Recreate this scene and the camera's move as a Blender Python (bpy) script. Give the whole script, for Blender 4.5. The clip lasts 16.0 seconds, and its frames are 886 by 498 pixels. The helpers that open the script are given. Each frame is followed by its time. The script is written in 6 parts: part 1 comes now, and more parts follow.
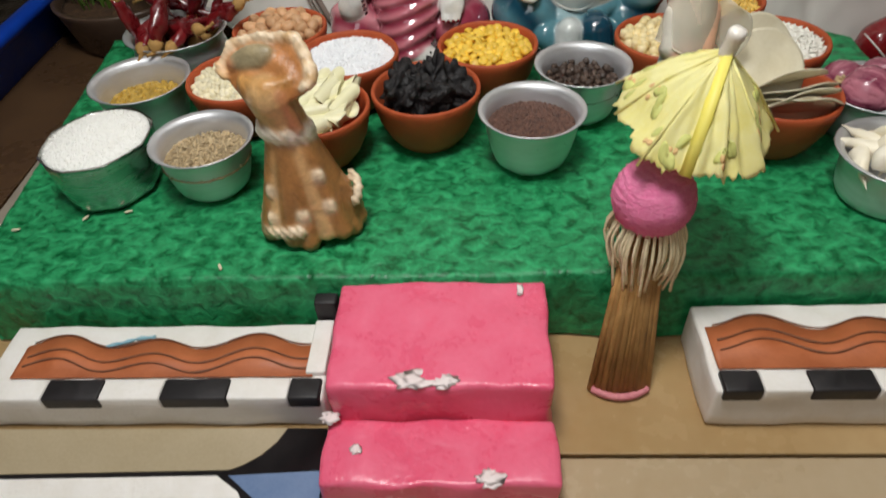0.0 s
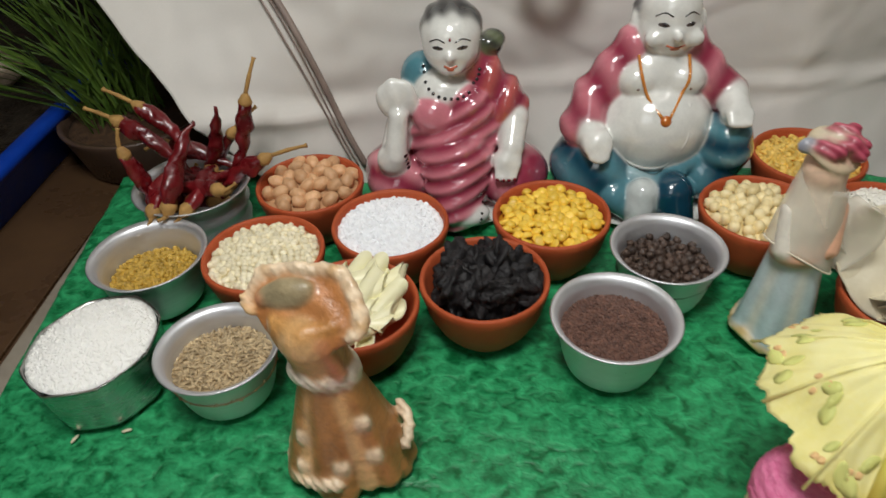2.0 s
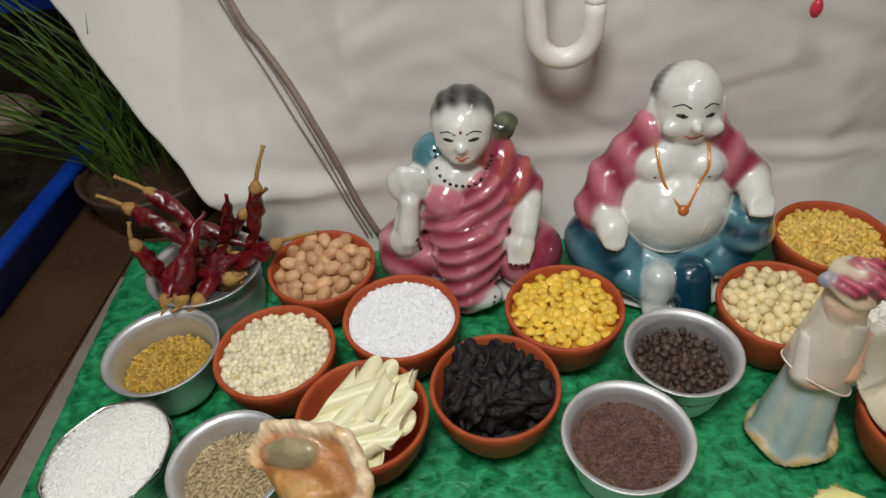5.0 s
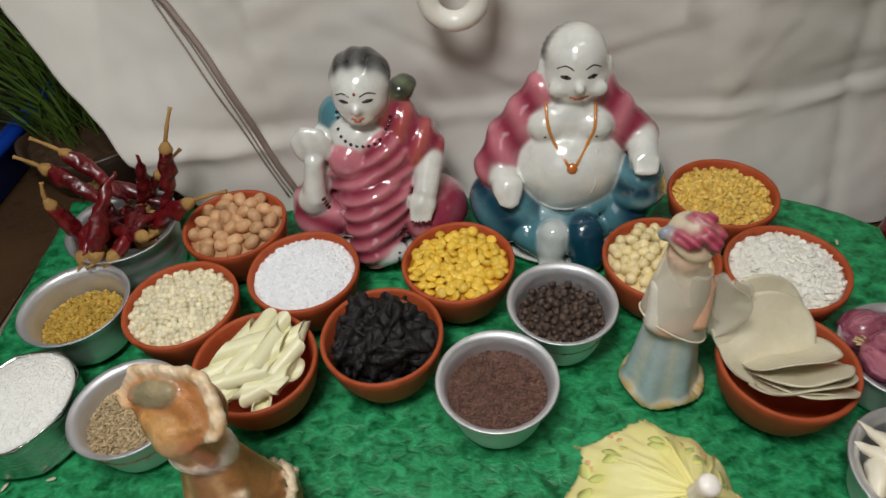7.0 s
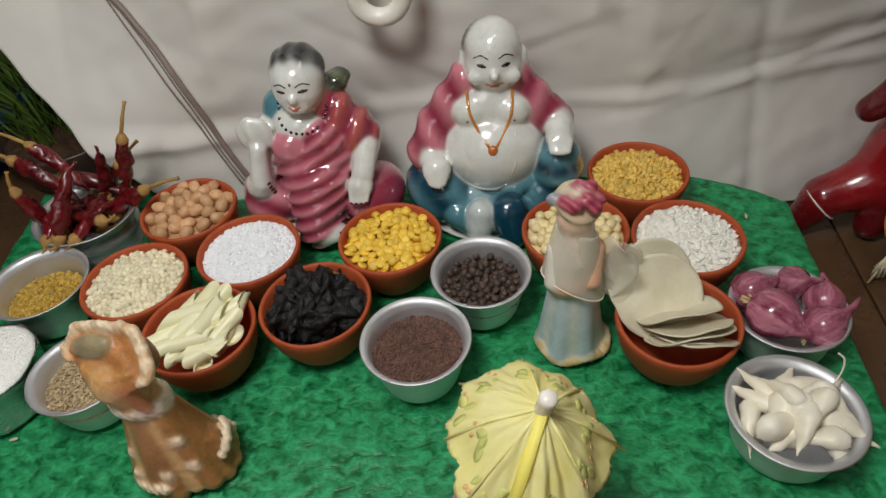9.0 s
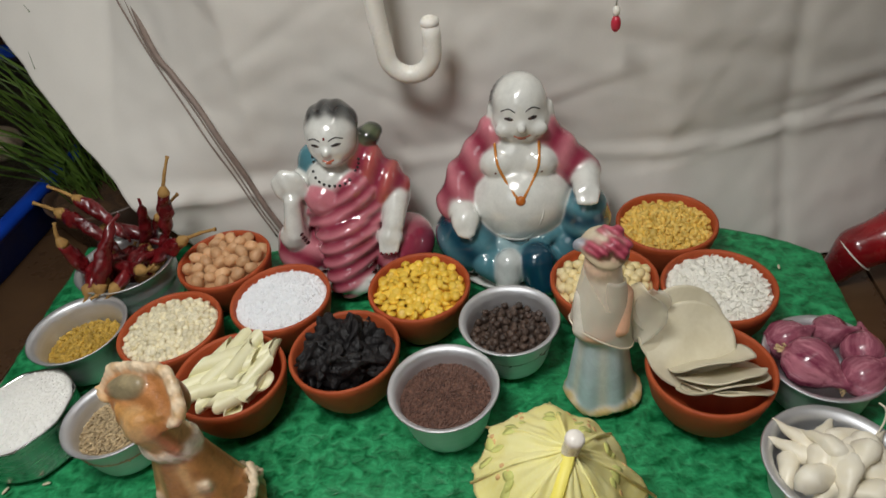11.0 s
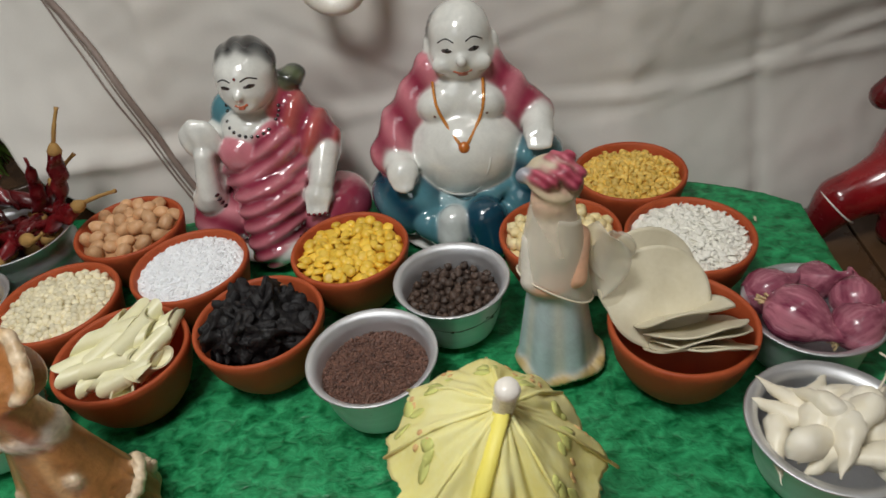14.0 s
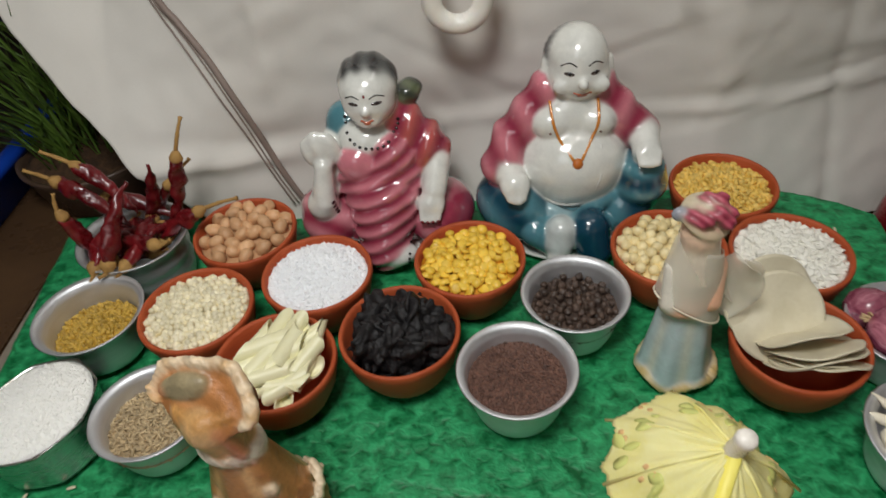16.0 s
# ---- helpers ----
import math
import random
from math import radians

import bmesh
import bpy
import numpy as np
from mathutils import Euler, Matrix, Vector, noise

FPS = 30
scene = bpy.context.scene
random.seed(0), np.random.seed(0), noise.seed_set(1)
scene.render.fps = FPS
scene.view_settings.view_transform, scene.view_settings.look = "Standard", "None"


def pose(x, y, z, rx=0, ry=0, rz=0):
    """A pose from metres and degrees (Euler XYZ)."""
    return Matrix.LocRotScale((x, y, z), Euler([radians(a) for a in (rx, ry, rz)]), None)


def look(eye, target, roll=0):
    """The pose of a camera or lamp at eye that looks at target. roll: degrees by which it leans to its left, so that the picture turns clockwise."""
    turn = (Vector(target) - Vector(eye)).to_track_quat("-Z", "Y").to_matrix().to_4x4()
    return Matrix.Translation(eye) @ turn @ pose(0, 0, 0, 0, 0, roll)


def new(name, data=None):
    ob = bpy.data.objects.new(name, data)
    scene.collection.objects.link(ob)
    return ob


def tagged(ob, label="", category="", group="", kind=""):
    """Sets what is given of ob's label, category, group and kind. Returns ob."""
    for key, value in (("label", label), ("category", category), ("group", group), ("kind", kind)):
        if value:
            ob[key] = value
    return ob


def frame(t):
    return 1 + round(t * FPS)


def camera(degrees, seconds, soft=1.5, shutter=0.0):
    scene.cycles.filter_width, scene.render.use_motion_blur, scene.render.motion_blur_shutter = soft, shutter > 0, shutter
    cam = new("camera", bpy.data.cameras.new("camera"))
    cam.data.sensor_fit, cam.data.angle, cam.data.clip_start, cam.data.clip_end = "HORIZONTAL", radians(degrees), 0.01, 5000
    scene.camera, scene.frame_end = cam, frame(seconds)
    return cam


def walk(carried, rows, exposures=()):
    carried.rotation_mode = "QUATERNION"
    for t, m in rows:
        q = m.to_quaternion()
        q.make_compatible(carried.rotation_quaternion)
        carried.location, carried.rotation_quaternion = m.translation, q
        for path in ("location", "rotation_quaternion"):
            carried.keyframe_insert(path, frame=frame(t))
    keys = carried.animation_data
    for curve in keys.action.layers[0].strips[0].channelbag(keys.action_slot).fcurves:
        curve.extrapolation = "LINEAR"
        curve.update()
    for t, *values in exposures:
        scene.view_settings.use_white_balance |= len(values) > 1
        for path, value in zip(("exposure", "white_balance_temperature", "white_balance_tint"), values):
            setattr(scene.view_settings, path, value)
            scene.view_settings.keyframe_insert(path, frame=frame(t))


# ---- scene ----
cam = camera(66.3, 16.0, shutter=0.5)
PATH = [
    (0, (0.021, 0.009, 0.29), (-0.08, 1.469, -1.072), -3.7),
    (0.5, (0.008, 0.03, 0.302), (-0.071, 1.532, -1.016), -2.6),
    (1, (-0.009, 0.069, 0.303), (-0.127, 1.605, -0.973), -3.7),
    (1.5, (-0.005, 0.107, 0.312), (-0.115, 1.653, -0.951), -2.9),
    (2, (-0.015, 0.135, 0.317), (-0.132, 1.685, -0.941), -3.1),
    (2.5, (-0.036, 0.154, 0.315), (-0.201, 1.686, -0.96), -2.9),
    (3, (-0.052, 0.168, 0.323), (-0.255, 1.701, -0.945), -2.8),
    (3.5, (-0.049, 0.177, 0.336), (-0.251, 1.699, -0.945), -0.9),
    (4, (-0.035, 0.192, 0.354), (-0.219, 1.7, -0.947), -2.5),
    (6.3, (0.037, 0.19, 0.381), (-0.167, 1.612, -1.01), -6.7),
    (6.5, (0.046, 0.188, 0.379), (-0.159, 1.592, -1.03), -6.5),
    (7, (0.067, 0.179, 0.383), (-0.124, 1.594, -1.017), -5.7),
    (7.5, (0.083, 0.172, 0.389), (-0.112, 1.571, -1.028), -5.6),
    (8, (0.095, 0.164, 0.391), (-0.095, 1.559, -1.03), -5.1),
    (8.5, (0.114, 0.149, 0.392), (-0.086, 1.57, -1.001), -6.1),
    (8.7, (0.12, 0.142, 0.391), (-0.073, 1.569, -0.997), -6.4),
    (10.8, (0.128, 0.127, 0.394), (-0.147, 1.611, -0.918), -9.9),
    (11, (0.126, 0.126, 0.387), (-0.159, 1.671, -0.851), -8.4),
    (11.5, (0.141, 0.113, 0.349), (-0.131, 1.699, -0.839), -9.0),
    (12, (0.169, 0.113, 0.333), (-0.052, 1.712, -0.848), -8.7),
    (12.5, (0.176, 0.119, 0.329), (-0.083, 1.745, -0.807), -10.1),
    (13, (0.168, 0.132, 0.32), (-0.076, 1.731, -0.857), -9.6),
    (13.5, (0.159, 0.148, 0.315), (-0.048, 1.716, -0.909), -9.1),
    (14, (0.142, 0.158, 0.315), (-0.068, 1.719, -0.917), -8.1),
    (14.5, (0.128, 0.167, 0.32), (-0.087, 1.727, -0.912), -6.6),
    (15, (0.102, 0.171, 0.345), (-0.118, 1.734, -0.883), -7.7),
    (15.5, (0.063, 0.169, 0.365), (-0.158, 1.69, -0.914), -7.9),
    (16, (0.048, 0.159, 0.375), (-0.096, 1.629, -0.974), -6.2),
]
walk(cam, [(t, look(eye, target, roll)) for t, eye, target, roll in PATH],
     exposures=[(0, 0.16), (1, 0.08), (3, 0.0), (4.2, -0.02), (7, -0.12), (12, -0.15), (16, -0.14)])

# ---- world, room light, exposure ----
world = bpy.data.worlds.new("world")
scene.world = world
world.use_nodes = True
_sky = world.node_tree.nodes.new("ShaderNodeTexSky")
_sky.sky_type, _sky.sun_disc, _sky.sun_elevation, _sky.sun_rotation = "NISHITA", False, radians(40), radians(200)
world.node_tree.links.new(_sky.outputs[0], world.node_tree.nodes["Background"].inputs[0])
world.node_tree.nodes["Background"].inputs[1].default_value = 0.08
FLOOR = -0.056


def area_lamp(name, eye, target, sx, sy, watts, colour):
    data = bpy.data.lights.new(name, "AREA")
    data.shape, data.size, data.size_y, data.energy, data.color = "RECTANGLE", sx, sy, watts, colour
    ob = new(name, data)
    ob.matrix_world = look(eye, target)
    return ob


# Added fill from the front left; no window stands behind it.
area_lamp("front_left_fill", (-0.45, -1.00, 1.20), (0.0, 0.25, 0.0), 0.60, 0.75, 2.7, (0.95, 0.985, 1.0))
# Added weak fill from the ceiling, out of view.
area_lamp("tube_light_glow", (0.45, 0.1, 2.02), (0.15, 0.5, 0.0), 1.15, 0.05, 2.0, (1.0, 0.97, 0.92))
# Added close fill overhead: bright centre, falling off to the sides.
area_lamp("overhead_fill", (-0.05, 0.17, 0.80), (0.02, 0.36, 0.0), 0.19, 0.19, 4.5, (0.985, 0.99, 0.965))


# ---- materials ----
def S(r, g, b):
    """Linear colour from 0-255 display values."""
    return tuple((c / 255 / 12.92) if c / 255 <= 0.04045 else ((c / 255 + 0.055) / 1.055) ** 2.4 for c in (r, g, b))


def material(name, c1, c2=None, rough=0.6, metal=0.0, scale=60.0, detail_scale=600.0, bump=0.15, coat=0.0, spec=0.5,
             subsurf=0.0, transmit=0.0, stretch=(1, 1, 1), rand=0.0, rough_var=0.12, alpha=1.0, attr="", attr_var=0.11, contrast=0.5, depth=0.002):
    """A principled surface with colour and relief that vary at two scales; rand shifts the value from piece to piece."""
    m = bpy.data.materials.new(name)
    m.use_nodes = True
    nt = m.node_tree
    N, L = nt.nodes, nt.links
    p = N["Principled BSDF"]
    co = N.new("ShaderNodeTexCoord")
    mp = N.new("ShaderNodeMapping")
    mp.inputs["Scale"].default_value = stretch
    L.new(co.outputs["Object"], mp.inputs[0])
    n1, n2 = N.new("ShaderNodeTexNoise"), N.new("ShaderNodeTexNoise")
    n1.inputs["Scale"].default_value, n2.inputs["Scale"].default_value = scale, detail_scale
    n1.inputs["Detail"].default_value, n2.inputs["Detail"].default_value = 5, 3
    n1.inputs["Distortion"].default_value = 0.6
    L.new(mp.outputs[0], n1.inputs[0]), L.new(mp.outputs[0], n2.inputs[0])
    mix = N.new("ShaderNodeMath")
    mix.operation = "MULTIPLY_ADD"
    mix.inputs[1].default_value = 0.3
    L.new(n2.outputs[0], mix.inputs[0]), L.new(n1.outputs[0], mix.inputs[2])
    ramp = N.new("ShaderNodeMapRange")
    ramp.inputs[1].default_value, ramp.inputs[2].default_value = 0.65 - contrast / 2, 0.65 + contrast / 2
    L.new(mix.outputs[0], ramp.inputs[0])
    if attr:
        at = N.new("ShaderNodeAttribute")
        at.attribute_name = attr
        hs = N.new("ShaderNodeHueSaturation")
        vr = N.new("ShaderNodeMapRange")
        vr.inputs[3].default_value, vr.inputs[4].default_value = 1 - attr_var, 1 + attr_var
        L.new(ramp.outputs[0], vr.inputs[0]), L.new(vr.outputs[0], hs.inputs["Value"]), L.new(at.outputs[0], hs.inputs["Color"])
        out = hs.outputs[0]
    else:
        cm = N.new("ShaderNodeMix")
        cm.data_type = "RGBA"
        cm.inputs[6].default_value, cm.inputs[7].default_value = (*c1, 1), (*(c2 or c1), 1)
        L.new(ramp.outputs[0], cm.inputs[0])
        out = cm.outputs[2]
    if rand:
        oi, geo = N.new("ShaderNodeObjectInfo"), N.new("ShaderNodeNewGeometry")
        add = N.new("ShaderNodeMath")
        L.new(oi.outputs["Random"], add.inputs[0]), L.new(geo.outputs["Random Per Island"], add.inputs[1])
        fr = N.new("ShaderNodeMath")
        fr.operation = "FRACT"
        L.new(add.outputs[0], fr.inputs[0])
        vr = N.new("ShaderNodeMapRange")
        vr.inputs[3].default_value, vr.inputs[4].default_value = 1 - rand, 1 + rand
        L.new(fr.outputs[0], vr.inputs[0])
        hs = N.new("ShaderNodeHueSaturation")
        L.new(vr.outputs[0], hs.inputs["Value"]), L.new(out, hs.inputs["Color"])
        out = hs.outputs[0]
    L.new(out, p.inputs["Base Color"])
    rr = N.new("ShaderNodeMapRange")
    rr.inputs[3].default_value, rr.inputs[4].default_value = max(0.02, rough - rough_var), min(1, rough + rough_var)
    L.new(ramp.outputs[0], rr.inputs[0]), L.new(rr.outputs[0], p.inputs["Roughness"])
    p.inputs["Metallic"].default_value, p.inputs["Coat Weight"].default_value = metal, coat
    p.inputs["Coat Roughness"].default_value = 0.06
    p.inputs["Specular IOR Level"].default_value = spec
    p.inputs["Transmission Weight"].default_value = transmit
    p.inputs["Alpha"].default_value = alpha
    if subsurf:
        p.inputs["Subsurface Weight"].default_value = subsurf
        p.inputs["Subsurface Radius"].default_value = (0.004, 0.003, 0.002)
        p.inputs["Subsurface Scale"].default_value = 1.0
    if bump:
        b = N.new("ShaderNodeBump")
        b.inputs["Strength"].default_value, b.inputs["Distance"].default_value = bump, depth
        L.new(mix.outputs[0], b.inputs["Height"]), L.new(b.outputs[0], p.inputs["Normal"])
    return m


M_CLOTH = material("green_crumpled_cloth", S(6, 90, 46), S(54, 172, 110), 0.42, scale=120, detail_scale=420, bump=0.4, stretch=(0.9, 1.1, 1), contrast=0.40, depth=0.004, spec=0.4)
M_SHEET = material("white_cotton_sheet", S(217, 213, 206), S(227, 223, 216), 0.95, scale=9, detail_scale=900, bump=0.12, spec=0.1)
M_TERRA = material("terracotta", S(166, 72, 38), S(192, 92, 52), 0.62, scale=45, detail_scale=900, bump=0.18, spec=0.35, depth=0.001)
M_STEEL = material("brushed_aluminium", S(214, 215, 218), S(232, 233, 236), 0.5, metal=0.88, scale=30, detail_scale=500, bump=0.06, stretch=(1, 1, 6))
M_DARKSTEEL = material("stainless_steel", S(190, 192, 190), S(206, 208, 206), 0.26, metal=1.0, scale=30, detail_scale=700, bump=0.03, stretch=(1, 1, 5))
M_GLAZE = material("glazed_ceramic", (1, 1, 1), None, 0.16, scale=70, detail_scale=500, bump=0.05, coat=1.0, attr="Col", spec=0.55)
M_RESIN = material("varnished_resin", (1, 1, 1), None, 0.42, scale=85, detail_scale=420, bump=0.8, coat=0.25, attr="Col", attr_var=0.32, spec=0.5, depth=0.0018)
M_BISQUE = material("painted_bisque", (1, 1, 1), None, 0.42, scale=120, detail_scale=600, bump=0.3, coat=0.15, attr="Col", depth=0.001)
M_ORGANZA = material("sheer_organza", S(238, 230, 212), S(246, 240, 226), 0.5, scale=50, detail_scale=1500, bump=0.1, alpha=0.42)
M_PINK = material("pink_painted_foam", S(232, 84, 118), S(243, 116, 146), 0.3, scale=35, detail_scale=260, bump=0.45, spec=0.5, depth=0.003)
M_FOAM = material("white_foam", S(234, 228, 220), S(244, 240, 236), 0.7, scale=60, detail_scale=420, bump=0.4, depth=0.002)
M_ORANGE = material("orange_poster_paint", S(176, 96, 56), S(200, 116, 72), 0.55, scale=50, detail_scale=400, bump=0.2)
M_BROWNLINE = material("brown_paint_line", S(112, 70, 50), S(130, 84, 58), 0.6, scale=80)
M_BLACK = material("black_paint", S(22, 20, 22), S(40, 36, 38), 0.5, scale=60, detail_scale=500, bump=0.25)
M_TILE = material("beige_floor_tile", S(176, 152, 118), S(196, 176, 146), 0.28, scale=6, detail_scale=90, bump=0.05, spec=0.5)
# Brown darkened to hold the shade and dark reflections beside the platform.
M_SHADEBROWN = material("shaded_brown_tile", S(74, 54, 38), S(102, 76, 52), 0.3, scale=7, detail_scale=90, bump=0.05)
M_PALE = material("pale_stone", S(140, 130, 116), S(166, 156, 140), 0.6, scale=20, detail_scale=200, bump=0.1)
M_GROUT = material("brown_grout", S(110, 90, 66), S(130, 106, 80), 0.9)
M_BLUE = material("blue_plastic", S(14, 60, 170), S(22, 76, 190), 0.38, scale=20, detail_scale=300, bump=0.05)
M_MUD = material("wet_dark_mud", S(22, 18, 15), S(62, 55, 47), 0.35, scale=25, detail_scale=160, bump=0.9, depth=0.006, contrast=0.6)
M_STONE = material("river_pebble", S(120, 100, 78), S(186, 170, 146), 0.5, scale=30, detail_scale=260, bump=0.2, rand=0.2)
M_SOIL = material("brown_soil", S(58, 40, 26), S(92, 66, 42), 0.95, scale=90, detail_scale=500, bump=0.9, depth=0.004)
M_GRASS = material("green_grass_blade", S(60, 88, 28), S(106, 136, 52), 0.5, scale=40, bump=0.1, rand=0.3)
M_POT = material("brown_plastic_pot", S(74, 58, 48), S(96, 76, 62), 0.35, scale=30, bump=0.1)
M_WALL = material("cream_wall_paint", S(206, 192, 172), S(216, 204, 188), 0.85, scale=4, detail_scale=120, bump=0.1)
M_CEIL = material("white_ceiling_paint", S(226, 222, 214), S(234, 230, 224), 0.9, scale=4, detail_scale=120, bump=0.1)
M_DARKWALL = material("dark_brown_laminate", S(52, 38, 28), S(74, 54, 40), 0.5, scale=14, detail_scale=200, stretch=(1, 1, 0.1), bump=0.1)
M_WIRE = material("grey_cable_sheath", S(126, 110, 102), S(146, 130, 120), 0.55, scale=60)
M_HOOK = material("white_plastic", S(236, 232, 222), S(242, 238, 230), 0.3, scale=20, bump=0.02, subsurf=0.1)
# Emission for the tube of the added ceiling light.
M_GLOW = bpy.data.materials.new("added_tube_glow")
M_GLOW.use_nodes = True
M_GLOW.node_tree.nodes["Principled BSDF"].inputs["Emission Color"].default_value = (1, 0.95, 0.88, 1)
M_GLOW.node_tree.nodes["Principled BSDF"].inputs["Emission Strength"].default_value = 4.0


# ---- mesh helpers ----
def finish(bm, name, smooth=True):
    me = bpy.data.meshes.new(name)
    bmesh.ops.recalc_face_normals(bm, faces=bm.faces[:])
    bm.to_mesh(me)
    bm.free()
    if smooth:
        me.polygons.foreach_set("use_smooth", [True] * len(me.polygons))
    return me


def thing(name, label, category, group="", kind="", at=(0, 0, 0), mesh=None, mat=None):
    """A top-level object: a mesh, or an Empty at its base."""
    ob = new(name, mesh)
    if mesh and mat:
        mesh.materials.append(mat)
    ob.location = at
    return tagged(ob, label, category, group, kind)


def part(name, bm, mat, parent, label="", smooth=True):
    """One mesh object under a thing or a part, in the parent's own space."""
    me = bm if isinstance(bm, bpy.types.Mesh) else finish(bm, name, smooth)
    if not me.materials:
        me.materials.append(mat)
    ob = new(name, me)
    ob.parent = parent
    return tagged(ob, label) if label else ob


def lathe(profile, n=56, sx=1.0, sy=1.0, wobble=0.0, seed=0, poly=0.0):
    """Turns (r, z) pairs round z; open ends at r = 0 close by themselves. poly: how far the outline goes to an octagon."""
    bm = bmesh.new()
    rings = []
    for i, (r, z) in enumerate(profile):
        if r < 1e-6:
            rings.append([bm.verts.new((0, 0, z))])
            continue
        ring = []
        for k in range(n):
            a = 2 * math.pi * k / n
            f = 1 + wobble * noise.noise((math.cos(a) * 1.3 + seed, math.sin(a) * 1.3, z * 40))
            if poly:
                s = math.pi / 4
                f *= 1 - poly + poly * math.cos(s / 2) / math.cos((a % s) - s / 2)
            ring.append(bm.verts.new((r * f * sx * math.cos(a), r * f * sy * math.sin(a), z)))
        rings.append(ring)
    for a, b in zip(rings, rings[1:]):
        for k in range(n):
            k2 = (k + 1) % n
            if len(a) == 1 and len(b) == 1:
                continue
            if len(a) == 1:
                bm.faces.new((a[0], b[k], b[k2]))
            elif len(b) == 1:
                bm.faces.new((a[k], b[0], a[k2]))
            else:
                bm.faces.new((a[k], b[k], b[k2], a[k2]))
    return bm


def tube(points, radii, n=10, bm=None, flat=1.0, cap=True):
    """A tube along points with a radius at each."""
    bm = bm or bmesh.new()
    pts = [Vector(p) for p in points]
    if not hasattr(radii, "__len__"):
        radii = [radii] * len(pts)
    rings, up = [], None
    for i, p in enumerate(pts):
        d = (pts[min(i + 1, len(pts) - 1)] - pts[max(i - 1, 0)]).normalized()
        if up is None:
            up = d.orthogonal().normalized()
        up = (up - d * up.dot(d)).normalized()
        side = d.cross(up)
        rings.append([bm.verts.new(p + (up * math.cos(2 * math.pi * k / n) + side * flat * math.sin(2 * math.pi * k / n)) * radii[i]) for k in range(n)])
    for a, b in zip(rings, rings[1:]):
        for k in range(n):
            bm.faces.new((a[k], a[(k + 1) % n], b[(k + 1) % n], b[k]))
    if cap:
        bm.faces.new(rings[0][::-1])
        bm.faces.new(rings[-1])
    return bm


def spline(points, steps=6):
    """Catmull-Rom through points."""
    p = [Vector(q) for q in points]
    p = [2 * p[0] - p[1], *p, 2 * p[-1] - p[-2]]
    out = []
    for a, b, c, d in zip(p, p[1:], p[2:], p[3:]):
        for s in range(steps):
            t = s / steps
            out.append(0.5 * ((2 * b) + (c - a) * t + (2 * a - 5 * b + 4 * c - d) * t * t + (3 * b - a - 3 * c + d) * t ** 3))
    return [*out, p[-2]]


def shell(bm, t):
    """Gives an open sheet its thickness: a second skin below it, joined along the rim."""
    bm.normal_update()
    top = bm.faces[:]
    rim = [e for e in bm.edges if e.is_boundary]
    low = {v: bm.verts.new(v.co - v.normal * t) for v in bm.verts[:]}
    for f in top:
        bm.faces.new([low[v] for v in reversed(f.verts)])
    for e in rim:
        a, b = e.verts
        bm.faces.new((a, b, low[b], low[a]))
    return bm


def box(x0, x1, y0, y1, z0, z1, cuts=0, bevel=0.0, rough=0.0, freq=60, bm=None):
    """A box, its edges rounded by bevel, cut fine and roughened by noise where asked."""
    bm = bm or bmesh.new()
    made = bmesh.ops.create_cube(bm, size=1, matrix=Matrix.Translation(((x0 + x1) / 2, (y0 + y1) / 2, (z0 + z1) / 2)) @ Matrix.Diagonal((x1 - x0, y1 - y0, z1 - z0, 1)))
    vs = made["verts"]
    if bevel:
        es = list({e for v in vs for e in v.link_edges})
        bmesh.ops.bevel(bm, geom=es, offset=bevel, segments=3, affect="EDGES", profile=0.5)
    if cuts:
        for _ in range(cuts):
            long = [e for e in bm.edges if e.calc_length() > max(0.004, (x1 - x0) / 60)]
            if not long:
                break
            bmesh.ops.subdivide_edges(bm, edges=long, cuts=1, use_grid_fill=True)
    if rough:
        bm.normal_update()
        for v in bm.verts:
            v.co += v.normal * rough * (noise.noise(v.co * freq) + 0.5 * noise.noise(v.co * freq * 3))
    return bm


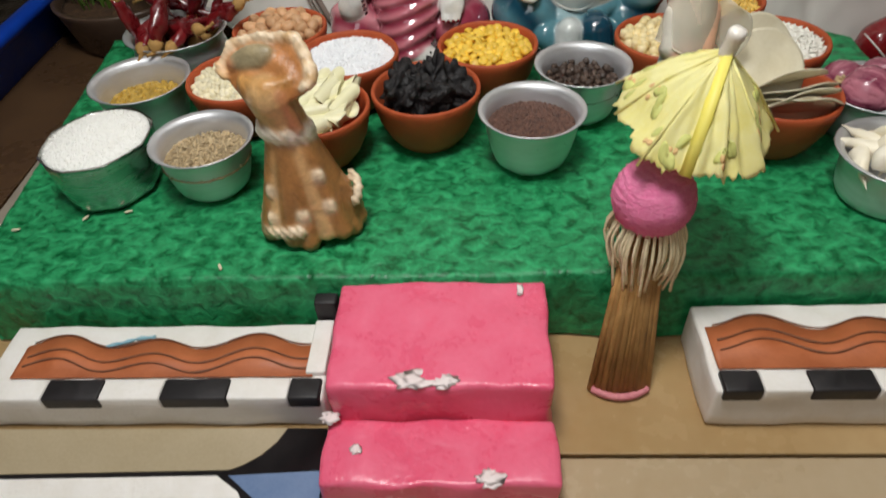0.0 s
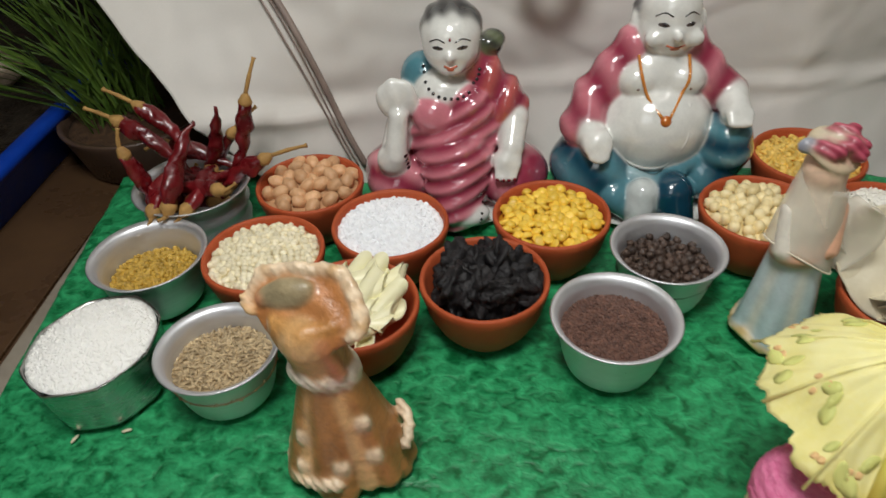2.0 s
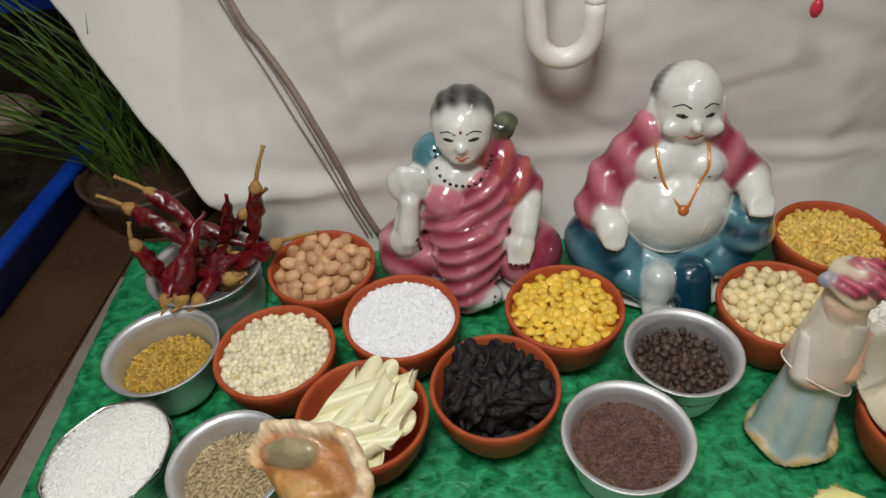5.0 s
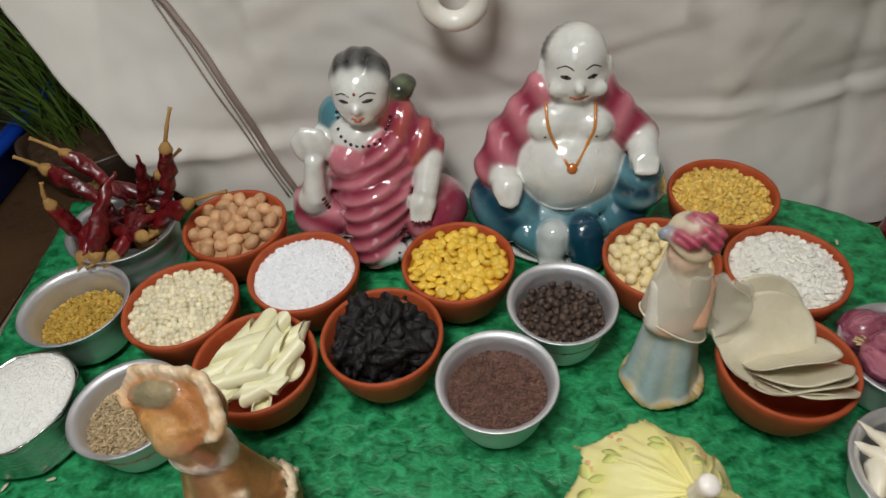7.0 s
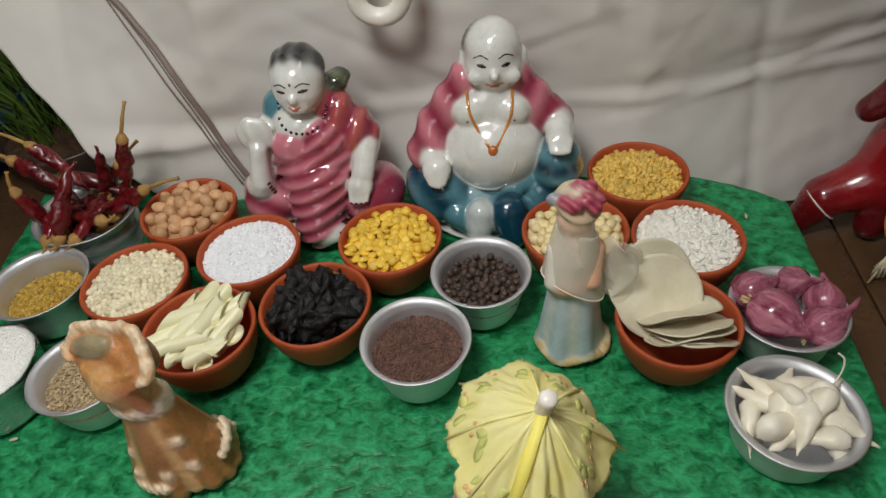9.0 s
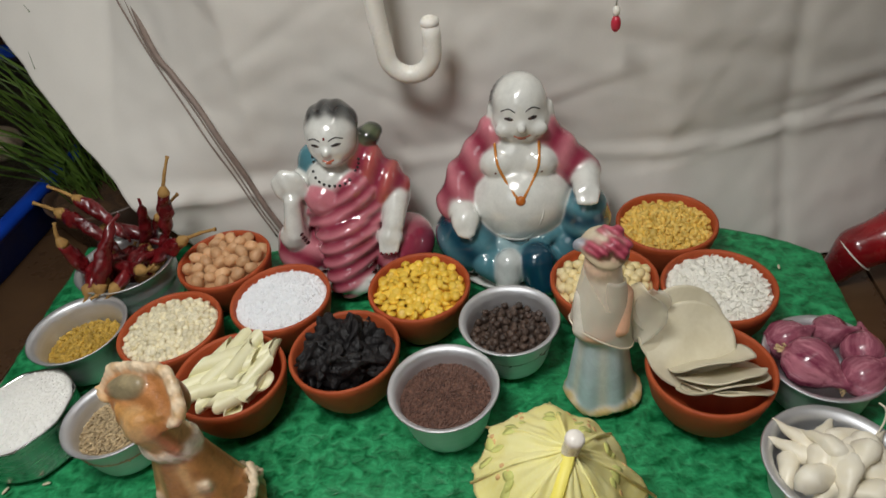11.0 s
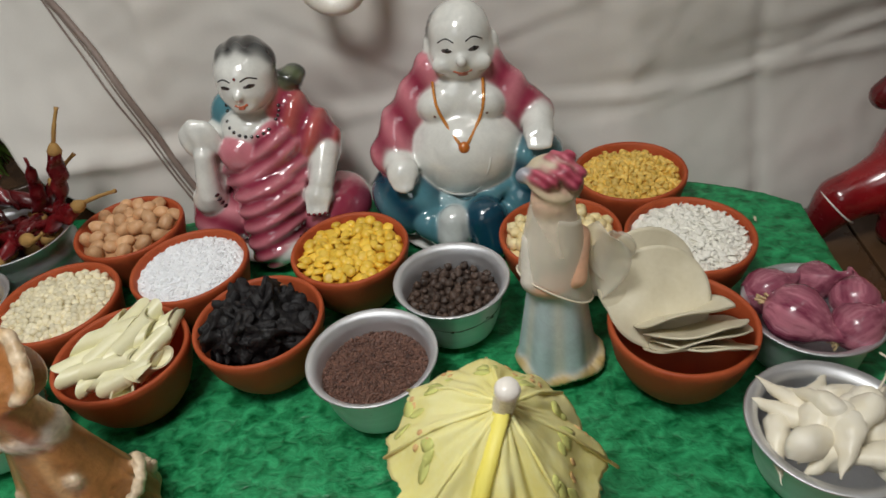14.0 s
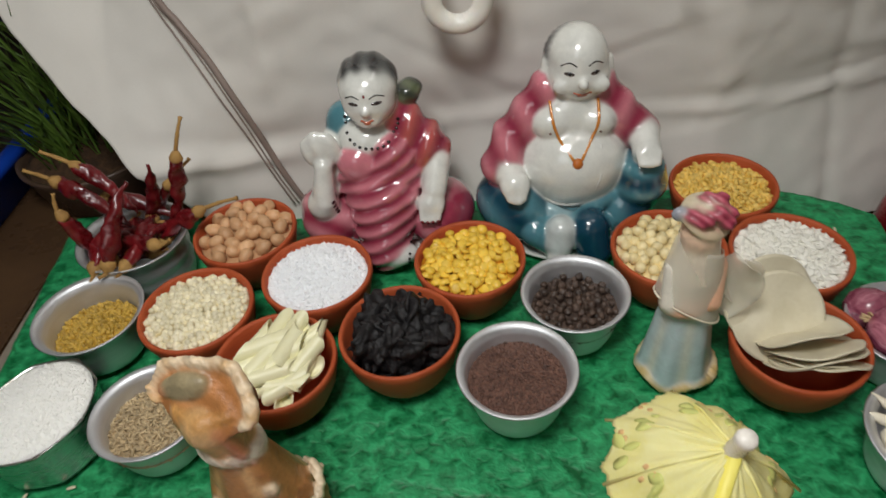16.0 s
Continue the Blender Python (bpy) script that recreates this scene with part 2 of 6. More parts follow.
# ---- modelled clay: figures blended out of rounded lumps ----
class Clay:
    def __init__(self, k=0.0025, kc=0.0008):
        self.k, self.kc, self.lumps, self.extra = k, kc, [], []

    def ell(self, c, r, col, rot=(0, 0, 0), fold=None, col2=None):
        turn = np.array(Euler([radians(a) for a in rot]).to_matrix())
        self.lumps.append(("e", np.array(c, float), np.array(r, float), turn, col, fold, col2))
        return self

    def cap(self, a, b, ra, rb, col, fold=None, col2=None):
        self.lumps.append(("c", np.array(a, float), np.array(b, float), (ra, rb), col, fold, col2))
        return self

    def dist(self, lump, P):
        if lump[0] == "e":
            q = (P - lump[1]) @ lump[3]
            k0 = np.sqrt(((q / lump[2]) ** 2).sum(-1)) + 1e-9
            k1 = np.sqrt(((q / lump[2] ** 2) ** 2).sum(-1)) + 1e-9
            d = k0 * (k0 - 1) / k1
        else:
            a, b, (ra, rb) = lump[1:4]
            t = np.clip(((P - a) @ (b - a)) / ((b - a) @ (b - a)), 0, 1)
            d = np.linalg.norm(P - a - t[..., None] * (b - a), axis=-1) - (ra + (rb - ra) * t)
        fold = lump[5]
        if fold:
            d = d + fold[4] * np.sin(P @ np.array(fold[:3]) + fold[3])
        return d

    def field(self, P, near=None):
        acc = np.zeros(P.shape[:-1])
        for lump in self.lumps:
            if near is not None:
                if lump[0] == "e":
                    far = abs(near - lump[1][0]) - lump[2].max()
                else:
                    r = max(lump[3])
                    far = max(min(lump[1][0], lump[2][0]) - r - near, near - max(lump[1][0], lump[2][0]) - r)
                if far > 0.010:
                    continue
            acc += np.exp(np.clip(-self.dist(lump, P) / self.k, -60, 60))
        return -self.k * np.log(acc + 1e-30)

    def colours(self, P):
        ds = np.stack([self.dist(l, P) for l in self.lumps])
        w = np.exp(np.clip(-(ds - ds.min(0)) / self.kc, -40, 0))
        w /= w.sum(0)
        col = np.zeros((len(P), 3))
        for wi, l in zip(w, self.lumps):
            c = np.tile(np.array(l[4]), (len(P), 1))
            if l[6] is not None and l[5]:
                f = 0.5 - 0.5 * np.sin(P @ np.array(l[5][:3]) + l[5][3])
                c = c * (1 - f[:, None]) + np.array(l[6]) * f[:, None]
            col += wi[:, None] * c
        return col

    def skin(self, x, z, y0=-0.08, lift=0.0):
        """The point of the skin at (x, z) that faces the front (-y)."""
        ys = np.linspace(y0, 0.05, 261)
        P = np.stack([np.full_like(ys, x), ys, np.full_like(ys, z)], -1)
        i = int(np.argmax(self.field(P) < 0))
        return Vector((x, ys[i] - lift, z))

    def dot(self, x, z, rx, rz, col, depth=0.0007, tilt=0.0, y0=-0.08):
        p = self.skin(x, z, y0)
        n = Vector([self.field(np.array([p + d]))[0] - self.field(np.array([p - d]))[0] for d in (Vector((0.001, 0, 0)), Vector((0, 0.001, 0)), Vector((0, 0, 0.001)))]).normalized()
        m = Matrix.Translation(p) @ n.to_track_quat("-Y", "Z").to_matrix().to_4x4() @ pose(0, 0, 0, 0, tilt, 0) @ Matrix.Diagonal((rx, depth, rz, 1))
        bm = bmesh.new()
        bmesh.ops.create_uvsphere(bm, u_segments=12, v_segments=8, radius=1, matrix=m)
        self.extra.append((bm, col))

    def line(self, xz, r, col, lift=0.0002, y0=-0.08):
        self.extra.append((tube(spline([self.skin(x, z, y0, lift) for x, z in xz], 5), r, 8), col))

    def mesh(self, name, lo, hi, h):
        n = [int((b - a) / h) + 2 for a, b in zip(lo, hi)]
        ax = [lo[i] + h * np.arange(n[i]) for i in range(3)]
        F = np.empty(n)
        for i, x in enumerate(ax[0]):
            Y, Z = np.meshgrid(ax[1], ax[2], indexing="ij")
            F[i] = np.minimum(self.field(np.stack([np.full_like(Y, x), Y, Z], -1), x), 0.05)
        neg = F < 0
        s = [slice(None, -1), slice(1, None)]
        count = sum(neg[s[a], s[b], s[c]].astype(int) for a in (0, 1) for b in (0, 1) for c in (0, 1))
        act = np.argwhere((count > 0) & (count < 8))
        index = -np.ones([k - 1 for k in n], int)
        index[tuple(act.T)] = np.arange(len(act))
        total, hits = np.zeros((len(act), 3)), np.zeros(len(act))
        corners = [(a, b, c) for a in (0, 1) for b in (0, 1) for c in (0, 1)]
        for a in corners:
            for axis in range(3):
                if a[axis]:
                    continue
                b = tuple(v + (i == axis) for i, v in enumerate(a))
                fa, fb = F[tuple((act + a).T)], F[tuple((act + b).T)]
                cross = (fa < 0) != (fb < 0)
                t = np.where(cross, fa / np.where(cross, fa - fb, 1), 0)
                pos = np.array(a) + t[:, None] * (np.array(b) - np.array(a))
                total += np.where(cross[:, None], pos, 0)
                hits += cross
        V = np.array(lo) + h * (act + total / hits[:, None])
        faces = []
        for axis in range(3):
            u, v = (axis + 1) % 3, (axis + 2) % 3
            a = [slice(None)] * 3
            b = [slice(None)] * 3
            a[axis], b[axis] = slice(None, -1), slice(1, None)
            e = np.argwhere(neg[tuple(a)] != neg[tuple(b)])
            e = e[(e[:, u] > 0) & (e[:, v] > 0) & (e[:, u] < n[u] - 1) & (e[:, v] < n[v] - 1)]
            du, dv = np.eye(3, dtype=int)[u], np.eye(3, dtype=int)[v]
            q = np.stack([index[tuple(c.T)] for c in (e - du - dv, e - dv, e, e - du)], 1)
            flip = ~neg[tuple(e.T)]
            q[flip] = q[flip][:, ::-1]
            faces.append(q)
        faces = np.concatenate(faces)
        cols = self.colours(V)
        V, faces, cols = V.tolist(), faces.tolist(), cols.tolist()
        for bm, col in self.extra:
            bm.verts.index_update()
            base = len(V)
            V += [list(v.co) for v in bm.verts]
            cols += [list(col)] * len(bm.verts)
            faces += [[base + v.index for v in f.verts] for f in bm.faces]
            bm.free()
        me = bpy.data.meshes.new(name)
        me.from_pydata(V, [], faces)
        me.update()
        me.polygons.foreach_set("use_smooth", [True] * len(me.polygons))
        at = me.color_attributes.new("Col", "FLOAT_COLOR", "POINT")
        at.data.foreach_set("color", np.concatenate([np.array(cols), np.ones((len(cols), 1))], 1).astype(np.float32).ravel())
        return me


# ---- the room: unseen ceiling, side and rear walls added to bounce light ----
def slab(name, x0, x1, y0, y1, z0, z1, mat, label, category, bevel=0.0):
    ob = thing(name, label, category, kind="structure", mesh=finish(box(x0, x1, y0, y1, z0, z1, bevel=bevel), name, False), mat=mat)
    return ob


slab("ground", -2.2, 2.2, -2.4, 2.2, FLOOR - 0.12, FLOOR - 0.012, M_GROUT, "brown mortar bed under the floor tiles", "floor")
slab("ceiling", -2.2, 2.2, -2.4, 2.2, 2.2, 2.3, M_CEIL, "plain white ceiling, unseen, added to bounce light", "ceiling")
slab("wall_north", -2.2, 2.2, 1.55, 1.70, FLOOR, 2.2, M_DARKWALL, "dark brown wall behind the hung sheet", "wall")
slab("wall_east", 2.1, 2.2, -2.3, 1.55, FLOOR, 2.2, M_WALL, "cream side wall, unseen, added to bounce light", "wall")
slab("wall_west", -2.2, -2.1, -2.3, 1.55, FLOOR, 2.2, M_WALL, "cream side wall, unseen, added to bounce light", "wall")
slab("wall_south", -2.1, 2.1, -2.4, -2.3, FLOOR, 2.2, M_WALL, "cream wall added unseen behind the viewer to bounce light", "wall")

# Unseen fixture added round the ceiling fill.
added_tube_light = thing("added_tube_light", "unseen white tube light added on the ceiling", "lamp", at=(0.45, 0.1, 2.12))
part("housing", box(-0.62, 0.62, -0.03, 0.03, 0.03, 0.08, bevel=0.006), M_CEIL, added_tube_light)
part("tube", tube([(-0.58, 0, 0.0), (0.58, 0, 0.0)], 0.014, 16), M_GLOW, added_tube_light, "glowing white tube of the added light")
for x in (-0.59, 0.59):
    part("end_cap", box(x - 0.015, x + 0.015, -0.018, 0.018, -0.02, 0.035, bevel=0.004), M_CEIL, added_tube_light)

# Unseen lamp body added round the overhead fill.
hl = thing("added_lamp", "unseen small white shaded lamp added on a cord above the display", "lamp", at=(-0.05, 0.17, 0.80))
shade = part("shade", lathe([(0.020, 0.13), (0.03, 0.12), (0.095, 0.022), (0.097, 0.018), (0.093, 0.020), (0.028, 0.115), (0.018, 0.125)], 40), M_CEIL, hl, "white metal shade")
part("cord", tube([(0, 0, 0.12), (0, 0, 1.40)], 0.003, 8), M_CEIL, hl)

# ---- the hung sheet, gathered and creased ----
def sheet_y(x, z):
    y = 0.646 + 0.012 * math.sin(x * 7 + 0.6) - 0.035 * max(0, min(1, (-0.05 - x) / 0.25)) + 0.35 * max(0, x - 0.24) ** 1.0 * 0.9
    y += 0.75 * min(0.3, max(0, z - 0.06)) * min(1, max(0, (-0.12 - x) / 0.14))
    y += 0.003 * noise.noise((x * 7, z * 6, 1.7)) + 0.0022 * noise.noise((x * 19 + 4, z * 15, 3.1)) + 0.0014 * noise.noise((x * 52, z * 48, 8.0))
    for x0, z0, slope, amp, width, span in CREASES:
        g = (z - z0 - slope * (x - x0))
        fade = math.exp(-((x - x0) / span) ** 2)
        y += amp * fade * (math.exp(-(g / width) ** 2) - 0.6 * math.exp(-((g - 1.6 * width) / (1.5 * width)) ** 2))
    y += 0.004 * math.exp(-((x - 0.343 + 0.05 * (z - 0.06)) / 0.006) ** 2)
    y -= 0.36 * 0.006 * math.log(1 + math.exp(min(40, (0.061 + 0.004 * math.sin(9 * x) - z) / 0.006))) * (0.3 + 0.7 * min(1, max(0, (x + 0.3) / 0.35)))
    return y


CREASES = [(0.40, 0.068, 0.02, -0.0028, 0.006, 0.18), (0.20, 0.066, -0.02, -0.002, 0.006, 0.10), (0.42, 0.098, 0.10, 0.002, 0.007, 0.14), (-0.02, 0.068, 0.05, -0.003, 0.008, 0.2),
           (0.25, 0.155, -0.25, 0.002, 0.012, 0.12), (-0.16, 0.14, 0.3, 0.0015, 0.012, 0.1), (0.05, 0.2, 0.1, 0.0015, 0.015, 0.12), (-0.2, 0.062, -0.06, -0.004, 0.008, 0.1), (0.40, 0.082, 0.20, -0.0020, 0.0036, 0.16), (0.30, 0.24, 0.15, 0.0014, 0.006, 0.14), (-0.02, 0.25, -0.12, 0.0014, 0.007, 0.16),
           (0.16, 0.12, 0.35, 0.0012, 0.005, 0.07), (-0.10, 0.19, 0.5, 0.0010, 0.005, 0.08), (0.52, 0.16, -0.2, 0.0014, 0.006, 0.12), (0.26, 0.10, 1.6, 0.0012, 0.004, 0.05), (0.02, 0.12, -0.6, 0.0010, 0.005, 0.06)]


def sheet_mesh():
    nx, nz = 260, 190
    bm = bmesh.new()
    rows = []
    for j in range(nz):
        z = FLOOR + 0.004 + (0.80 - FLOOR) * (j / (nz - 1)) ** 1.25
        left = max(-0.62, -0.246 - 0.9 * max(z - 0.063, -0.06))
        left += 0.002 * noise.noise((z * 60, 3, 1))
        row = []
        for i in range(nx):
            x = left + (1.25 - left) * (i / (nx - 1)) ** 1.15
            row.append(bm.verts.new((x, sheet_y(x, z), z)))
        rows.append(row)
    for a, b in zip(rows, rows[1:]):
        for i in range(nx - 1):
            bm.faces.new((a[i], a[i + 1], b[i + 1], b[i]))
    shell(bm, 0.0012)
    return finish(bm, "hung_sheet")


thing("hung_sheet", "creased off-white cotton sheet hung as a backdrop", "cloth", mesh=sheet_mesh(), mat=M_SHEET)

# ---- the low platform under its green cloth ----
def platform_mesh():
    x0, x1, y0, y1, r = -0.330, 0.356, 0.298, 0.632, 0.014
    bm = bmesh.new()
    nx, ny = 190, 100
    def outline(u, v):
        x, y = x0 + (x1 - x0) * u, y0 + (y1 - y0) * v
        back = max(0.0, (v - 0.8) / 0.2)
        if u > 0.85:
            y -= 0.045 * ((u - 0.85) / 0.15) ** 2 * back
        x += (0.030 - 0.10 * (y - y0)) * max(0, 1 - u * 3) ** 1.0
        return x, y
    rows = []
    drop = [(-1.0, FLOOR + 0.003), (-0.8, -0.045), (-0.6, -0.03), (-0.4, -0.016), (-0.25, -0.007), (-0.12, -0.002)]
    for j in range(-6, ny + 6):
        row = []
        for i in range(-6, nx + 6):
            u, v = min(max(i / (nx - 1), 0), 1), min(max(j / (ny - 1), 0), 1)
            x, y = outline(u, v)
            over = max(-i, i - nx + 1, -j, j - ny + 1, 0)
            z = 0.0
            if over:
                k = drop[6 - over]
                z = k[1]
                out = 0.0045 * (1 - (1 - over / 6) ** 2) + 0.004 * noise.noise((x * 26, y * 26, z * 15)) * over / 6
                x += out * ((i > nx - 1) - (i < 0))
                y += out * ((j > ny - 1) - (j < 0))
            z += 0.0011 * noise.noise((x * 28, y * 28, 0.3)) + 0.0009 * noise.noise((x * 75, y * 75, 4.0)) + 0.0005 * noise.noise((x * 190, y * 190, 7.0))
            row.append(bm.verts.new((x, y, max(z - 0.0012, FLOOR + 0.001))))
        rows.append(row)
    for a, b in zip(rows, rows[1:]):
        for i in range(len(a) - 1):
            bm.faces.new((a[i], a[i + 1], b[i + 1], b[i]))
    return finish(bm, "cloth")


platform = thing("display_platform", "low display platform draped in crumpled green cloth", "platform", at=(0, 0, 0))
part("cloth", platform_mesh(), M_CLOTH, platform, "mottled emerald green crumpled cloth")
part("base_board", box(-0.356, -0.27, 0.340, 0.64, FLOOR + 0.001, FLOOR + 0.012, bevel=0.002), M_PALE, platform, "pale stone base board").rotation_euler[2] = radians(1.2)
part("board", box(-0.28, 0.345, 0.315, 0.60, FLOOR + 0.001, -0.012), M_DARKWALL, platform)

# ---- bowls ----
def terracotta_bowl(x, y, what, R=0.040, H=0.043, seed=0):
    b = thing("terracotta_bowl", "small red terracotta bowl filled with " + what, "bowl", group="terracotta bowls", at=(x, y, 0))
    pr = [(0, 0.0), (R * 0.52, 0.0), (R * 0.60, 0.0015), (R * 0.75, H * 0.22), (R * 0.90, H * 0.52), (R * 0.975, H * 0.82), (R * 1.0, H * 0.90), (R * 1.0, H * 0.97), (R * 0.985, H), (R * 0.945, H * 1.0),
          (R * 0.92, H * 0.965), (R * 0.90, H * 0.85), (R * 0.83, H * 0.5), (R * 0.66, H * 0.2), (R * 0.4, H * 0.11), (0, H * 0.10)]
    part("body", lathe(pr, 64, wobble=0.014, seed=seed), M_TERRA, b)
    return b


FOOT = 0.45


def metal_bowl(x, y, what, R, H, base, mat=None, flare=0.004, sx=1.0, sy=1.0, poly=0.0, turn=0, label="", ridges=0):
    b = thing("metal_bowl", label or ("round aluminium bowl filled with " + what), "bowl", group="metal bowls", at=(x, y, 0))
    b.rotation_euler[2] = radians(turn)
    pr = [(0, 0.0), (base * 0.9, 0.0), (base, 0.002)]
    for k in range(1, 9):
        s = k / 9
        r = base + (R - flare - base) * s ** FOOT
        if ridges and 0.25 < s < 0.8:
            r += 0.0012 * math.sin(s * 40)
        pr.append((r, 0.002 + (H - 0.005) * s))
    pr += [(R - flare * 0.7, H - 0.003), (R - 0.0008, H - 0.0005), (R, H - 0.0003), (R - 0.0008, H + 0.0004), (R - flare - 0.0008, H - 0.0025)]
    for k in range(8, 0, -1):
        s = k / 9
        pr.append((base - 0.0012 + (R - flare - base) * s ** FOOT, 0.0025 + (H - 0.005) * s))
    pr += [(0, 0.003)]
    part("body", lathe(pr, 64, sx, sy, poly=poly), mat or M_STEEL, b)
    return b


def dome(R, z, rise, seed=0, bumps=0.0006):
    """A fill surface, highest in the middle."""
    bm = bmesh.new()
    rings = [[bm.verts.new((0, 0, z + rise))]]
    for i in range(1, 13):
        r = R * i / 12
        rings.append([bm.verts.new((r * math.cos(2 * math.pi * k / 40), r * math.sin(2 * math.pi * k / 40),
                      z + rise * (1 - (i / 12) ** 2) + bumps * noise.noise((r * 200 * math.cos(k), r * 200 * math.sin(k), seed)))) for k in range(40)])
    for k in range(40):
        bm.faces.new((rings[0][0], rings[1][k], rings[1][(k + 1) % 40]))
        for a, b in zip(rings[1:], rings[2:]):
            bm.faces.new((a[k], b[k], b[(k + 1) % 40], a[(k + 1) % 40]))
    low = [bm.verts.new((v.co.x * 0.72, v.co.y * 0.72, z - 0.010)) for v in rings[-1]]
    for k in range(40):
        bm.faces.new((rings[-1][k], low[k], low[(k + 1) % 40], rings[-1][(k + 1) % 40]))
    return bm


def spots(n, R, rng, jitter=0.35):
    """n places spread evenly over a disc."""
    for i in range(n):
        r = R * math.sqrt((i + 0.5) / n)
        a = i * 2.399963 + rng.uniform(-1, 1) * jitter * 0.3
        j = R / math.sqrt(n) * jitter
        yield r * math.cos(a) + rng.uniform(-j, j), r * math.sin(a) + rng.uniform(-j, j)


def blob(rx, ry, rz, sub=1, rough=0.0, seed=0, freq=1.5):
    bm = bmesh.new()
    bmesh.ops.create_icosphere(bm, subdivisions=sub, radius=1)
    for v in bm.verts:
        f = 1 + rough * noise.noise(v.co * freq + Vector((seed * 3.7, seed, 0)))
        v.co = Vector((v.co.x * rx, v.co.y * ry, v.co.z * rz)) * f
    return bm


def heap(name, label, category, x, y, R, z, rise, makers, n, mat, fill, seed, layers=2, flat=False, tilt=25, size_var=0.15, sx=1.0, sy=1.0, turn=0, sinkfill=0.4):
    """A heap of grains too many to count, as one object: many small shapes over a fill of the same stuff."""
    rng = random.Random(seed)
    V, Fc = [], []
    protos = []
    for mk in makers:
        bm = mk
        bm.verts.index_update()
        protos.append(([v.co.copy() for v in bm.verts], [[v.index for v in f.verts] for f in bm.faces]))
        bm.free()
    big = max(max(c.length for c in p[0]) for p in protos)
    for layer in range(layers):
        for px, py in spots(n, R * 0.985 - big * 0.35, rng):
            d2 = min(1, (px * px + py * py) / (R * R))
            h = z + rise * (1 - d2) + (layer - layers + 1) * big * 0.55 + rng.uniform(-0.25, 0.25) * big * 0.6
            rot = Euler((radians(rng.gauss(0, tilt)), radians(rng.gauss(0, tilt)), rng.uniform(0, 6.28))).to_matrix()
            s = 1 + rng.uniform(-size_var, size_var)
            co, fa = rng.choice(protos)
            base = len(V)
            for c in co:
                w = rot @ (c * s)
                V.append((px * sx + w.x, py * sy + w.y, h + w.z))
            Fc += [[base + i for i in f] for f in fa]
    bm = dome(R, z - big * sinkfill, rise, seed)
    bm.verts.index_update()
    base = len(V)
    V += [(v.co.x * sx, v.co.y * sy, v.co.z) for v in bm.verts]
    Fc += [[base + v.index for v in f.verts] for f in bm.faces]
    fill_from = len(Fc) - len(bm.faces)
    bm.free()
    me = bpy.data.meshes.new(name)
    me.from_pydata(V, [], Fc)
    me.materials.append(mat), me.materials.append(fill)
    idx = np.zeros(len(Fc), np.int32)
    idx[fill_from:] = 1
    me.polygons.foreach_set("material_index", idx)
    me.polygons.foreach_set("use_smooth", [not flat] * len(Fc))
    me.update()
    ob = thing(name, label, category, kind="stuff", at=(x, y, 0), mesh=me)
    ob.rotation_euler[2] = radians(turn)
    return ob


def scatter(name, label, category, group, meshes, x, y, R, z, rise, n, seed, fill_mat, fill_label, tilt=30, sink=0.0, layers=1, gap=0.0045):
    """Pieces that one could count, each an object, lying on a fill of the same stuff."""
    rng = random.Random(seed)
    big = max(meshes[0].vertices, key=lambda v: v.co.length).co.length
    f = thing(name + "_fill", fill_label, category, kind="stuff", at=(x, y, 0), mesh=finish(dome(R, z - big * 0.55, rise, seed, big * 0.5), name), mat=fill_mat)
    for layer in range(layers):
        for px, py in spots(n, R - big * 0.55, rng, 0.3):
            d2 = min(1, (px * px + py * py) / (R * R))
            h = z + rise * (1 - d2) + rng.uniform(-0.25, 0.3) * big - sink - (layers - 1 - layer) * gap
            ob = thing(name, label, category, group=group, mesh=rng.choice(meshes))
            ob.matrix_world = Matrix.Translation((x + px, y + py, h)) @ Euler((radians(rng.gauss(0, tilt) + rng.choice((0, 180))), radians(rng.gauss(0, tilt)), rng.uniform(0, 6.28))).to_matrix().to_4x4()


def meshes_of(name, mat, *bms):
    out = []
    for bm in bms:
        me = finish(bm, name)
        me.materials.append(mat)
        out.append(me)
    return out


# split chickpeas: half beans, flat on one side
def half_bean(r, flat=0.55, seed=0):
    bm = blob(r, r * 0.92, r * 0.72, 2, 0.16, seed)
    for v in bm.verts:
        if v.co.z < -r * 0.15:
            v.co.z = -r * 0.15 + (v.co.z + r * 0.15) * 0.12
    return bm


M_CHANA = material("split_chickpea", S(236, 188, 48), S(248, 214, 96), 0.42, scale=120, bump=0.12, rand=0.16)
# Chickpea colour darkened: paints the shade between the pieces.
M_CHANASHADE = material("shaded_chickpea_fill", S(196, 132, 20), S(222, 160, 40), 0.6)
M_DAL = material("yellow_split_pea", S(224, 182, 74), S(240, 208, 120), 0.5, scale=120, bump=0.1, rand=0.2)
M_CORN = material("dried_corn", S(236, 212, 146), S(247, 233, 190), 0.45, scale=120, bump=0.1, rand=0.12)
M_SORGHUM = material("pearl_sorghum", S(234, 222, 184), S(245, 237, 210), 0.45, scale=150, bump=0.08, rand=0.16)
# Sorghum fill, its colour darkened for the shade in the gaps.
M_GRAINGAP = material("shaded_grain_bed", S(196, 176, 128), S(212, 194, 150), 0.7)
M_PEANUT = material("raw_peanut", S(204, 152, 106), S(226, 182, 138), 0.5, scale=160, detail_scale=900, bump=0.25, rand=0.16, depth=0.001)
M_SALT = material("salt_crystal", S(246, 248, 251), S(251, 252, 254), 0.4, scale=200, bump=0.05, rand=0.02)
M_FLAKE = material("rice_flake", S(247, 244, 232), S(251, 249, 240), 0.6, scale=200, bump=0.1, rand=0.03)
